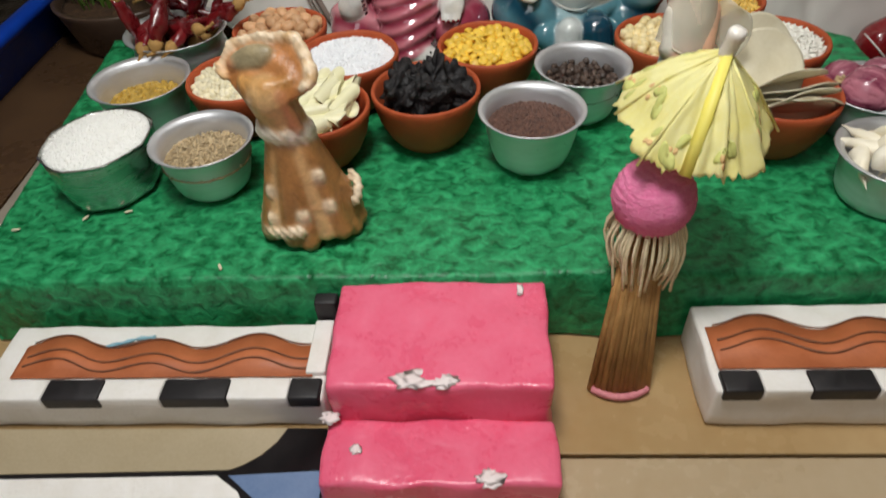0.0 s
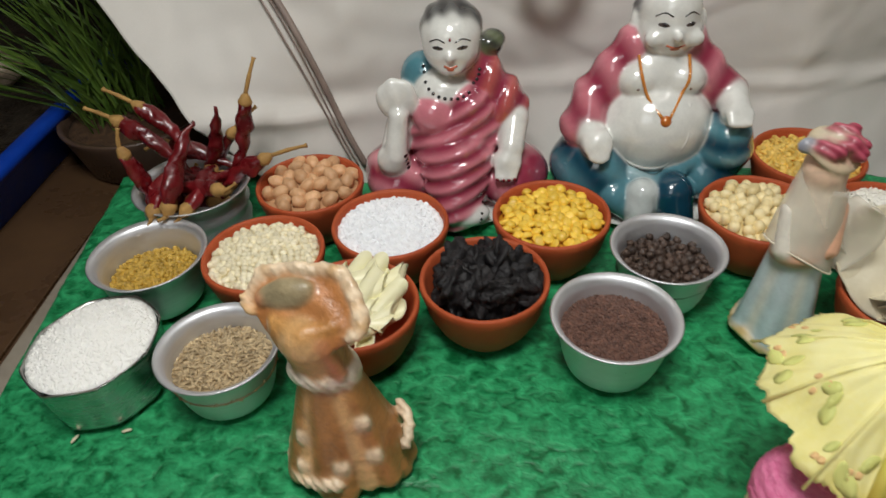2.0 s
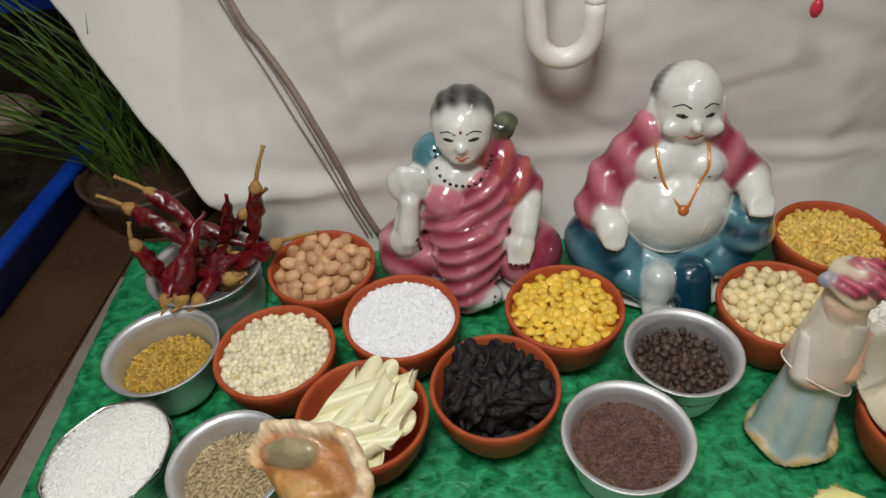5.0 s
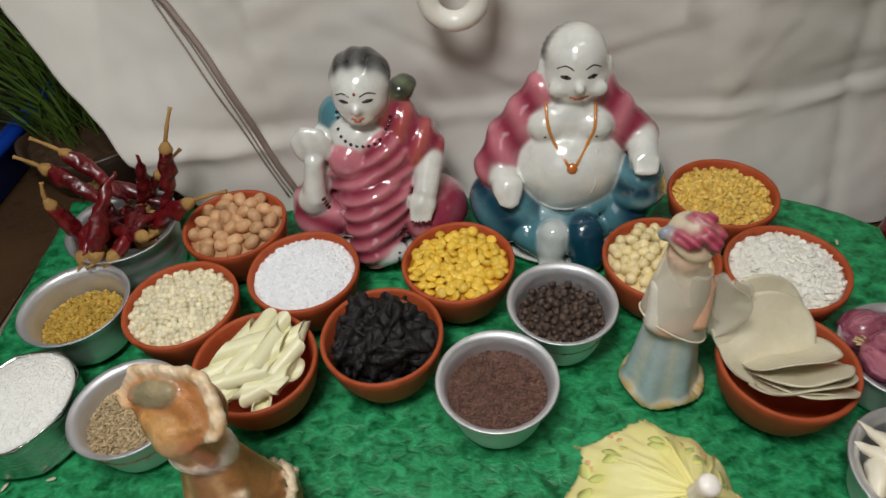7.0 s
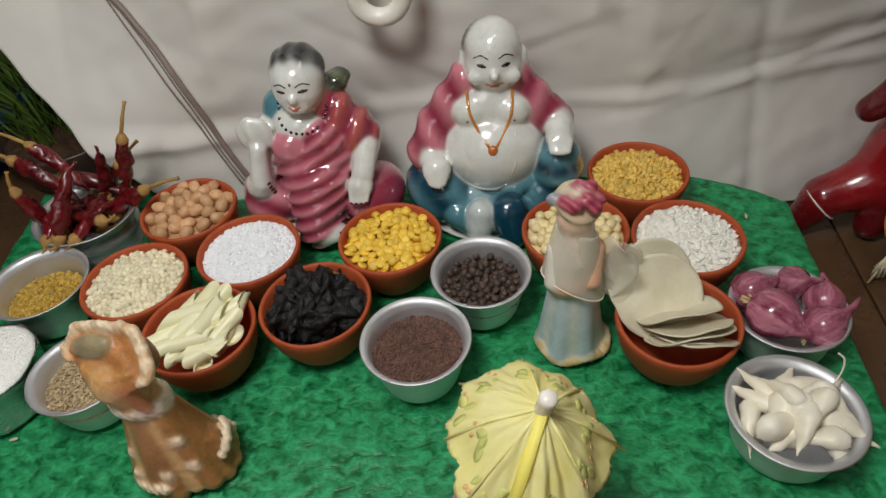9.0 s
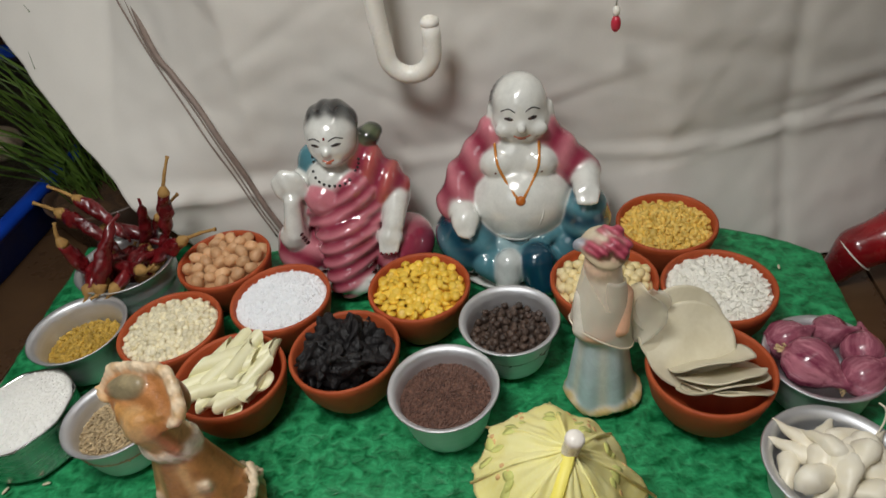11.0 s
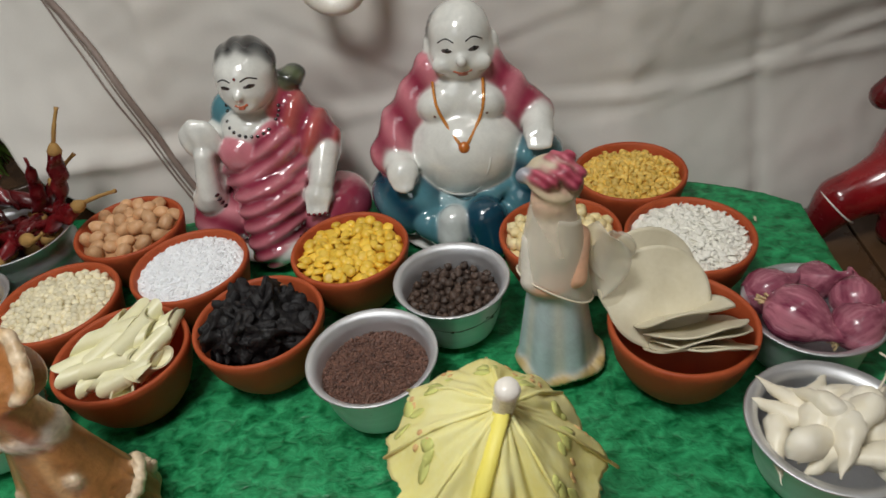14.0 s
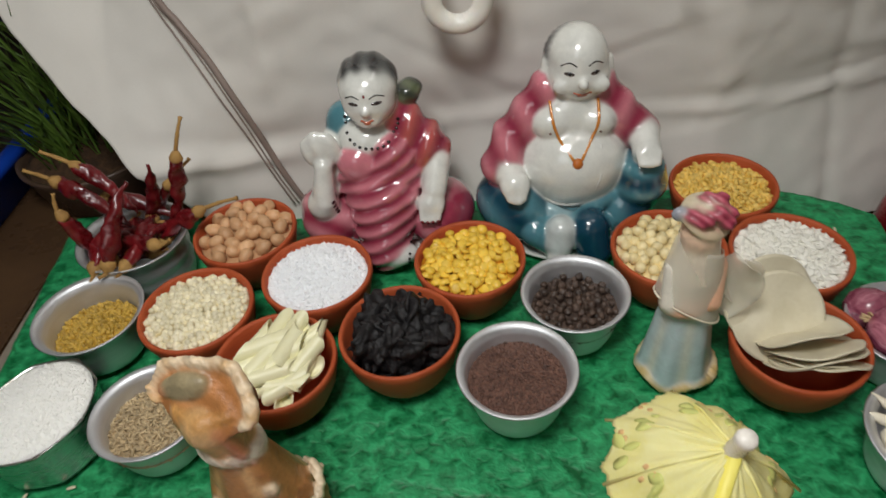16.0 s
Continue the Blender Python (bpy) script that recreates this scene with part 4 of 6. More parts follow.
for k, (dx, dy, dz, rx, ry, rz) in enumerate(((-0.020, 0.010, 0.030, 20, -10, 150), (-0.024, -0.006, 0.027, 80, 0, 250), (-0.012, -0.004, 0.036, 0, 18, 240), (-0.004, -0.006, 0.038, 30, 20, 235), (0.004, 0.006, 0.034, 10, -15, 130),
                                             (0.014, -0.004, 0.036, 0, 10, 300), (0.018, 0.008, 0.034, 40, -12, 40), (0.008, -0.018, 0.034, 0, 4, 178), (-0.006, -0.019, 0.031, 90, 0, 200), (0.022, -0.010, 0.032, 20, 6, 330),
                                             (0.0, 0.018, 0.029, 0, -10, 60), (-0.014, 0.017, 0.032, 0, -14, 140), (0.012, 0.016, 0.030, 0, 0, 20), (0.0, 0.0, 0.027, 0, 0, 80), (0.014, -0.014, 0.027, 50, 0, 100), (-0.006, 0.006, 0.041, 30, 14, 120), (0.008, -0.004, 0.042, 20, 10, 230), (-0.012, -0.012, 0.037, 40, 8, 20), (0.020, 0.002, 0.039, 60, 10, 310), (-0.002, -0.014, 0.040, 10, 12, 250))):
    ob = thing("garlic_clove", "peeled cream garlic clove", "garlic", group="garlic cloves", mesh=CLOVES[k % 4])
    ob.matrix_world = pose(0.286 + dx, 0.364 + dy, dz, rx, ry, rz)
thing("garlic_skin", "thin curled thread of garlic stem", "skin", mesh=finish(tube(spline([(0.312, 0.381, 0.033), (0.317, 0.386, 0.041), (0.317, 0.389, 0.049), (0.314, 0.392, 0.051)], 6), 0.0006, 6), "garlic_skin"), mat=M_GARLIC)


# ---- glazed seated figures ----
# ROSE2 on fold ridges: painted highlights together with the glaze's own paler gradient.
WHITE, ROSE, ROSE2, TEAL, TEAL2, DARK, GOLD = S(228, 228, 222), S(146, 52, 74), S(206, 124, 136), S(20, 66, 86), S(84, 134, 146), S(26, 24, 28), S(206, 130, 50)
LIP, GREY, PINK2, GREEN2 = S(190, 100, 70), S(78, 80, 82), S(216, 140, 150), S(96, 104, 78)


def seated_man():
    c = Clay(0.0012, 0.0007)
    c.ell((0, 0.0, 0.004), (0.062, 0.050, 0.005), WHITE)
    c.ell((0, 0.002, 0.020), (0.055, 0.040, 0.018), TEAL)
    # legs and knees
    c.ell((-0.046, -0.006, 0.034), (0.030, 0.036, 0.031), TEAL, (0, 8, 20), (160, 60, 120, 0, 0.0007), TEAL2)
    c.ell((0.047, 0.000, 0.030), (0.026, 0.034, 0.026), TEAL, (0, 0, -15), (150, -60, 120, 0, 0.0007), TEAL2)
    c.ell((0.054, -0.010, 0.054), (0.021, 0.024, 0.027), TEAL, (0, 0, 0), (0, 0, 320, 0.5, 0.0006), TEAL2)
    c.cap((0.012, -0.040, 0.030), (0.016, -0.046, 0.012), 0.016, 0.014, TEAL)
    c.cap((-0.030, -0.036, 0.026), (-0.012, -0.040, 0.014), 0.013, 0.012, TEAL2)
    c.ell((0, -0.030, 0.024), (0.034, 0.020, 0.016), TEAL2)
    c.cap((-0.011, -0.044, 0.032), (-0.012, -0.047, 0.022), 0.0115, 0.0115, S(206, 212, 210))
    c.cap((-0.012, -0.048, 0.020), (-0.013, -0.052, 0.013), 0.0085, 0.009, WHITE)
    for k in range(4):
        c.ell((-0.019 + 0.005 * k, -0.057, 0.011), (0.0028, 0.004, 0.0032), WHITE)
    # belly, chest, skirt edge
    c.ell((0, 0.004, 0.068), (0.044, 0.040, 0.038), WHITE)
    c.ell((0, 0.012, 0.102), (0.037, 0.026, 0.030), WHITE)
    c.ell((-0.017, -0.006, 0.106), (0.014, 0.011, 0.012), WHITE)
    c.ell((0.017, -0.006, 0.106), (0.014, 0.011, 0.012), WHITE)
    c.cap((-0.034, -0.016, 0.042), (0.0, -0.038, 0.036), 0.005, 0.005, S(150, 178, 184))
    c.cap((0.0, -0.038, 0.036), (0.034, -0.016, 0.046), 0.006, 0.006, TEAL2)
    # robe over back, shoulders and arms
    c.ell((0, 0.026, 0.075), (0.050, 0.026, 0.055), ROSE)
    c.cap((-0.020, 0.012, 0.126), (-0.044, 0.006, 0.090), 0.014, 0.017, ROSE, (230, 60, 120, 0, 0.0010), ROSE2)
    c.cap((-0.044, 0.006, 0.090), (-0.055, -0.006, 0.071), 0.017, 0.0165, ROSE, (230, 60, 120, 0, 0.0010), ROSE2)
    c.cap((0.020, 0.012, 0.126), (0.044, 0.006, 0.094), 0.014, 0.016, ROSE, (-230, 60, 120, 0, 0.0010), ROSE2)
    c.cap((0.046, 0.006, 0.096), (0.055, 0.002, 0.092), 0.015, 0.012, ROSE)
    # forearms and hands
    c.cap((-0.055, -0.004, 0.074), (-0.046, -0.026, 0.066), 0.012, 0.011, WHITE)
    c.ell((-0.046, -0.029, 0.067), (0.0115, 0.0095, 0.0105), WHITE)
    for k in range(4):
        c.cap((-0.0525 + 0.0045 * k, -0.035, 0.066), (-0.0505 + 0.0036 * k, -0.039 - 0.001 * (k % 3), 0.0605 - 0.001 * (k in (1, 2))), 0.0030, 0.0022, WHITE)
    c.cap((0.054, -0.002, 0.092), (0.054, -0.018, 0.086), 0.0115, 0.011, WHITE)
    for k in range(4):
        c.cap((0.0475 + 0.0045 * k, -0.026, 0.088), (0.0475 + 0.0042 * k, -0.032 - 0.001 * (k in (1, 2)), 0.083), 0.0031, 0.0023, WHITE)
    # head, turned a little to its left
    c.cap((0.001, 0.014, 0.118), (0.002, 0.012, 0.130), 0.018, 0.018, WHITE)
    c.ell((0.003, 0.010, 0.1385), (0.0228, 0.0228, 0.0190), WHITE)
    c.ell((0.003, 0.013, 0.1505), (0.0214, 0.0240, 0.0230), WHITE)
    c.ell((0.001, 0.0205, 0.1490), (0.0228, 0.0195, 0.0222), S(92, 92, 94), (0, 0, 0), (700, 700, 900, 0, 0.0003))
    c.ell((-0.0205, 0.015, 0.140), (0.0036, 0.006, 0.0100), WHITE)
    c.ell((0.0262, 0.015, 0.140), (0.0036, 0.006, 0.0100), WHITE)
    c.ell((0.004, -0.0150, 0.1415), (0.0034, 0.0036, 0.0036), WHITE)
    c.ell((-0.0105, -0.007, 0.1370), (0.0066, 0.0050, 0.0056), WHITE)
    c.ell((0.0175, -0.007, 0.1370), (0.0066, 0.0050, 0.0056), WHITE)
    # painted features
    for s in (-1, 1):
        c.dot(0.0035 + s * 0.0092, 0.1475, 0.0042, 0.0018, S(84, 74, 70))
        c.dot(0.0040 + s * 0.0092, 0.1477, 0.0018, 0.0018, DARK, 0.0011)
        c.line([(0.0035 + s * 0.0040, 0.1535), (0.0035 + s * 0.0092, 0.1556), (0.0035 + s * 0.0150, 0.1522)], 0.0005, DARK)
        c.dot(s * 0.0185, 0.1035, 0.0011, 0.0011, S(120, 84, 70))
    c.line([(-0.0025, 0.1338), (0.004, 0.1318), (0.0105, 0.1338)], 0.0009, LIP)
    c.dot(0.004, 0.1306, 0.0038, 0.0013, LIP)
    c.line([(-0.0185, 0.124), (-0.0165, 0.112), (-0.011, 0.098), (-0.002, 0.088)], 0.0012, GOLD, 0.0008)
    c.line([(0.0170, 0.124), (0.0165, 0.112), (0.0130, 0.100), (0.004, 0.088)], 0.0012, GOLD, 0.0008)
    c.dot(0.001, 0.0855, 0.0042, 0.0042, S(196, 108, 40), 0.0028)
    c.line([(-0.038, 0.076), (-0.020, 0.049), (0.004, 0.046), (0.018, 0.070), (0.019, 0.094)], 0.0011, WHITE, 0.0)
    return c.mesh("seated_figurine", (-0.085, -0.068, -0.002), (0.085, 0.062, 0.19), 0.00135)


def seated_woman():
    c = Clay(0.0012, 0.0007)
    c.ell((0, 0.0, 0.004), (0.052, 0.046, 0.005), WHITE)
    c.ell((0, 0.004, 0.020), (0.050, 0.036, 0.018), ROSE)
    c.ell((-0.046, -0.004, 0.028), (0.026, 0.033, 0.026), ROSE, (0, 0, 20), (120, 180, 160, 0, 0.0007), PINK2)
    c.ell((0.046, -0.006, 0.028), (0.027, 0.033, 0.025), ROSE2, (0, 0, -15), (160, -120, 120, 0, 0.0006), ROSE)
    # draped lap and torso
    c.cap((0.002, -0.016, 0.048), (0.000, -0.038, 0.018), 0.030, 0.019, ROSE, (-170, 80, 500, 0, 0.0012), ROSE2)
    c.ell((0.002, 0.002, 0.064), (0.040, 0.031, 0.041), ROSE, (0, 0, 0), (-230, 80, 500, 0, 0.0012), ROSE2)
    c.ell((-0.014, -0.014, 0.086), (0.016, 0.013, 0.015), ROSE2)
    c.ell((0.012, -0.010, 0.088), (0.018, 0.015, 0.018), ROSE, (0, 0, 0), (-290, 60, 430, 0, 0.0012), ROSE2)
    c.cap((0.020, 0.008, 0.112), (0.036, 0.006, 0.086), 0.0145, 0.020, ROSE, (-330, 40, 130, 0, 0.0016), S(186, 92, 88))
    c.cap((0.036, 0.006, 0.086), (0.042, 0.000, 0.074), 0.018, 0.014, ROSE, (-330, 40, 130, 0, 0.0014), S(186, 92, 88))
    c.ell((0, 0.022, 0.070), (0.040, 0.022, 0.046), ROSE)
    c.ell((-0.022, 0.016, 0.104), (0.018, 0.017, 0.020), TEAL2)
    c.ell((-0.006, 0.000, 0.100), (0.022, 0.018, 0.016), WHITE)
    # arm raised with a small round fan
    c.cap((-0.034, 0.004, 0.094), (-0.044, -0.012, 0.060), 0.012, 0.011, WHITE)
    c.ell((-0.046, -0.022, 0.053), (0.0125, 0.012, 0.013), WHITE)
    c.cap((-0.043, -0.026, 0.060), (-0.039, -0.022, 0.090), 0.009, 0.007, WHITE)
    c.ell((-0.040, -0.016, 0.101), (0.0150, 0.0065, 0.0165), WHITE, (0, 0, 0), (500, 0, 120, 0, 0.0005))
    # arm resting
    c.cap((0.046, -0.006, 0.078), (0.043, -0.022, 0.062), 0.0105, 0.0095, WHITE)
    c.ell((0.040, -0.028, 0.054), (0.011, 0.0085, 0.009), WHITE)
    for k in range(4):
        c.cap((0.0335 + 0.0044 * k, -0.033, 0.052), (0.0325 + 0.0042 * k, -0.0375 - 0.001 * (k in (1, 2)), 0.0445), 0.0027, 0.0021, WHITE)
    c.ell((0.014, -0.046, 0.016), (0.014, 0.009, 0.008), WHITE, (0, 0, 25))
    # head, hair and bun
    c.cap((0, 0.008, 0.106), (0, 0.004, 0.124), 0.0135, 0.0135, WHITE)
    c.ell((0, 0.000, 0.1330), (0.0200, 0.0205, 0.0175), WHITE)
    c.ell((0, 0.002, 0.1420), (0.0208, 0.0210, 0.0185), WHITE)
    c.ell((0, 0.0085, 0.1465), (0.0222, 0.0205, 0.0188), S(70, 72, 72), (16, 0, 0), (520, 0, 160, 0, 0.0005), DARK)
    c.ell((0.026, 0.016, 0.1290), (0.0130, 0.012, 0.0095), GREEN2, (0, -20, 0), (260, 260, 300, 0, 0.0006), S(58, 62, 54))
    c.ell((0, -0.0205, 0.1345), (0.0033, 0.0035, 0.0036), WHITE)
    c.ell((0, -0.0135, 0.1240), (0.0095, 0.007, 0.0055), WHITE)
    for s in (-1, 1):
        c.dot(s * 0.0085, 0.1400, 0.0042, 0.0015, S(70, 60, 58))
        c.dot(s * 0.0085, 0.1402, 0.0016, 0.0015, DARK, 0.0011)
        c.line([(s * 0.0036, 0.1442), (s * 0.0085, 0.1460), (s * 0.0140, 0.1435)], 0.0005, DARK)
    c.dot(0, 0.1462, 0.0010, 0.0013, S(120, 40, 40))
    c.line([(-0.0046, 0.1275), (0, 0.1260), (0.0046, 0.1275)], 0.0009, LIP)
    c.dot(0, 0.1250, 0.0026, 0.0011, LIP)
    for k in range(15):
        a = math.pi * (k / 14)
        c.dot(-0.0005 - 0.0205 * math.cos(a), 0.1175 - 0.0165 * math.sin(a), 0.0014, 0.0014, DARK, 0.0012)
    for k in range(4):
        c.dot(-0.0345 - 0.0003 * k, 0.0475 + 0.0045 * k, 0.0022, 0.0014, S(60, 30, 36), 0.001)
        c.dot(0.0327 + 0.0042 * k, 0.0440, 0.0015, 0.0016, S(130, 36, 50), 0.001)
        c.dot(0.020 + 0.0005 * k, 0.0140 + 0.0032 * k, 0.0012, 0.0011, DARK, 0.001)
    return c.mesh("seated_figurine", (-0.082, -0.064, -0.002), (0.082, 0.058, 0.175), 0.00135)


man = thing("seated_figurine", "glossy ceramic seated round-bellied figurine in rose and teal robe", "figurine", group="seated figurines", mesh=seated_man(), mat=M_GLAZE, at=(0.111, 0.590, 0.0015))
man.scale = (0.96, 0.96, 0.965)
woman = thing("seated_figurine", "glossy ceramic seated figurine in a rose pink sari", "figurine", group="seated figurines", mesh=seated_woman(), mat=M_GLAZE, at=(-0.036, 0.590, 0.0015))
woman.scale = (0.98, 0.98, 0.955)


# ---- small standing figurines ----
def resin_lady():
    """Amber figurine: flared pleated skirt, white frilled waist, tilted bonnet with a lace brim."""
    c = Clay(0.0011, 0.0008)
    A, A2, LACE = S(166, 116, 66), S(212, 170, 118), S(234, 212, 180)
    for k in range(17):
        a = 2 * math.pi * k / 17
        wide = 1.25 if math.cos(a) > 0.2 else 1.1
        c.cap((0.0085 * math.cos(a), 0.007 * math.sin(a), 0.072), (0.0245 * math.cos(a) * wide + 0.002, 0.021 * math.sin(a), 0.006 + 0.003 * math.sin(5 * a)), 0.0044 + 0.0008 * math.sin(2.7 * k), 0.0062 + 0.0012 * math.sin(3.9 * k), (A, A2, S(164, 114, 64))[(k * 5) % 3])
    c.cap((0, 0, 0.072), (0.003, 0, 0.014), 0.010, 0.0225, A)
    for k in range(34):
        a = 2 * math.pi * k / 34
        wide = 1.2 if math.cos(a) > 0.2 else 1.0
        if math.sin(a * 2 + 0.6) > -0.45:
            z = 0.012 + 0.003 * math.sin(3 * a) + (0.016 if math.cos(a) > 0.75 else 0)
            q = 1 - 0.35 * (z - 0.012) / 0.05
            c.ell((0.004 + 0.0300 * math.cos(a) * wide * q, 0.0270 * math.sin(a) * q, z), (0.0027, 0.0027, 0.0036), LACE, (0, 0, 0), (900, 700, 900, k, 0.0005))
    for x, z in ((0.016, 0.046), (-0.014, 0.036), (0.004, 0.022), (-0.016, 0.018), (0.020, 0.026)):
        p = c.skin(x, z)
        for d in (-0.0018, 0.0018):
            c.ell((x + d, p.y + 0.0008, z + abs(d)), (0.0017, 0.0018, 0.0038), LACE)
    c.ell((-0.001, 0, 0.080), (0.0130, 0.0105, 0.012), A2)
    for k in range(22):
        a = 2 * math.pi * k / 22
        c.ell((-0.001 + 0.0140 * math.cos(a), 0.0118 * math.sin(a), 0.0735 + 0.003 * math.cos(a + 2.2) + 0.001 * (k % 2)), (0.0030, 0.0030, 0.0046), S(240, 232, 216), (0, 0, 0), (900, 600, 900, k, 0.0004))
    n = Vector((-0.24, -0.70, 0.66)).normalized()
    turn = n.to_track_quat("Z", "Y").to_matrix()
    e = [math.degrees(v) for v in turn.to_euler()]
    mid = Vector((-0.0050, -0.003, 0.1140))
    INNER, ROSY, FACE = S(178, 116, 64), S(186, 122, 84), S(146, 134, 104)
    def on(u, v, d=0.0):
        return tuple(mid + turn @ Vector((u, v * 0.80, d)))
    # bodice rising into the open bonnet
    c.cap((0.001, 0, 0.077), on(0.002, -0.016, -0.010), 0.0105, 0.0130, A2)
    c.cap((-0.008, -0.008, 0.080), on(-0.010, -0.016, -0.004), 0.0030, 0.0036, A)
    c.cap((0.008, -0.009, 0.079), on(0.011, -0.016, -0.004), 0.0034, 0.0040, ROSY)
    c.cap((0.000, -0.011, 0.078), on(0.001, -0.018, -0.002), 0.0030, 0.0036, S(202, 150, 90))
    c.ell(on(0.001, 0.0, -0.017), (0.0205, 0.0130, 0.0105), A, e)
    c.ell(on(0.0005, 0.0, -0.0060), (0.0270, 0.0185, 0.0052), INNER, e, (300, 260, 200, 0, 0.0005), S(190, 128, 76))
    brim = [(-0.0250, 0.0150), (-0.0050, 0.0215), (0.0126, 0.0250), (0.0225, 0.0130), (0.0285, -0.0010), (0.0200, -0.0195), (0.0020, -0.0235), (-0.0140, -0.0215), (-0.0290, -0.0060)]
    rng = random.Random(6)
    loop = spline([Vector((*brim[k % 9], 0)) for k in range(10)], 8)
    for k, p in enumerate(loop[:-1]):
        if p.y < -0.0105:
            continue
        # brim wall from the bowl of the bonnet to its ragged lace edge
        if k % 2 == 0:
            c.cap(on(p.x * 0.72, p.y * 0.72, -0.0090), on(p.x * 0.96, p.y * 0.96, -0.0045), 0.0014, 0.0010, S(196, 140, 88))
        r = rng.uniform(0.0007, 0.0017)
        c.ell(on(p.x * rng.uniform(0.94, 1.05), p.y * rng.uniform(0.94, 1.06), rng.uniform(-0.0050, -0.0020)), (r * 1.5, r, r * 1.3), LACE if rng.random() < 0.6 else S(206, 170, 124), (0, 0, 0), (1100, 900, 800, k, 0.0004))
    # face in profile and clasped arms inside the bonnet
    tilt = [math.degrees(v) for v in (turn @ Matrix.Rotation(radians(14), 3, "Z")).to_euler()]
    c.ell(on(-0.0090, 0.0060, -0.0005), (0.0125, 0.0060, 0.0030), FACE, tilt)
    c.ell(on(-0.0060, 0.0100, 0.0), (0.0090, 0.0034, 0.0030), S(164, 148, 114), tilt)
    c.ell(on(-0.0200, 0.0000, -0.0015), (0.0030, 0.0026, 0.0028), ROSY, tilt)
    c.cap(on(-0.0120, -0.0105, -0.0030), on(0.0040, -0.0130, -0.0008), 0.0034, 0.0040, S(198, 146, 84))
    c.cap(on(0.0040, -0.0130, -0.0008), on(0.0150, -0.0060, -0.0035), 0.0038, 0.0034, S(190, 134, 74))
    return c.mesh("lady_figurine", (-0.05, -0.045, -0.002), (0.058, 0.045, 0.150), 0.0011)


thing("lady_figurine", "varnished amber lady figurine with cream lace trim and bonnet", "figurine", mesh=resin_lady(), mat=M_RESIN, at=(-0.0890, 0.3460, 0.0012))


def bisque_lady():
    """Pale figurine: blue-white gown with gold frill, peach sash, rose-trimmed hat."""
    c = Clay(0.0012, 0.0010)
    B, W, PE, GO, RO = S(196, 212, 216), S(230, 224, 210), S(222, 172, 140), S(206, 176, 110), S(142, 40, 66)
    for k in range(12):
        a = 2 * math.pi * k / 12
        c.cap((0.009 * math.cos(a), 0.008 * math.sin(a), 0.062), (0.0150 * math.cos(a), 0.0142 * math.sin(a), 0.008), 0.0052 if k % 2 else 0.0064, 0.0056 if k % 2 else 0.0082, W if k % 2 or k in (0, 1, 2, 11) else B)
    c.cap((0, 0, 0.060), (0, 0, 0.010), 0.012, 0.0165, W)
    for k in range(30):
        a = 2 * math.pi * k / 30
        c.ell((0.0212 * math.cos(a) + (0.004 * math.cos(a) if math.cos(a) > 0 else 0), 0.0204 * math.sin(a), 0.0050 + 0.0022 * math.sin(4 * a)), (0.0034, 0.0034, 0.0026 + 0.0008 * math.sin(2.3 * k)), GO if k % 3 else S(226, 206, 164), (0, 0, 0), (1400, 900, 1200, k, 0.0003))
    c.ell((-0.004, -0.006, 0.070), (0.015, 0.012, 0.008), PE)
    c.ell((0, 0, 0.083), (0.0135, 0.011, 0.020), W)
    c.cap((-0.012, -0.002, 0.094), (-0.014, -0.010, 0.074), 0.006, 0.0055, W)
    c.cap((0.012, 0.0, 0.094), (0.010, -0.010, 0.074), 0.006, 0.0055, PE)
    c.cap((0, 0, 0.090), (-0.001, 0, 0.117), 0.0140, 0.0105, S(238, 224, 204))
    c.ell((-0.002, -0.002, 0.119), (0.0095, 0.0095, 0.0105), S(228, 190, 162))
    c.ell((0.000, 0.003, 0.122), (0.0105, 0.0095, 0.0105), S(200, 150, 84))
    c.ell((0.000, 0.001, 0.130), (0.0150, 0.0140, 0.0030), S(196, 180, 150), (24, 16, 0))
    c.ell((0.001, 0.003, 0.134), (0.010, 0.010, 0.006), S(214, 204, 178))
    for p in ((0.004, -0.006, 0.137), (0.011, -0.002, 0.134), (-0.003, -0.008, 0.134), (0.008, -0.008, 0.132), (0.006, 0.002, 0.140), (-0.008, -0.004, 0.134), (0.000, 0.004, 0.139)):
        c.ell(p, (0.0042, 0.0040, 0.0038), RO, (0, 0, 0), (900, 700, 800, 0, 0.0005), S(186, 84, 104))
    c.cap((0.008, 0.002, 0.036), (0.016, 0.004, 0.010), 0.007, 0.008, W)
    c.ell((-0.015, 0, 0.133), (0.004, 0.003, 0.004), S(150, 156, 170))
    return c.mesh("lady_figurine", (-0.034, -0.034, -0.002), (0.042, 0.034, 0.148), 0.0011)


FX, FY = 0.1635, 0.4410
thing("lady_figurine", "pale blue and white lady figurine with rose-trimmed hat", "figurine", mesh=bisque_lady(), mat=M_BISQUE, at=(FX, FY, 0.0012))


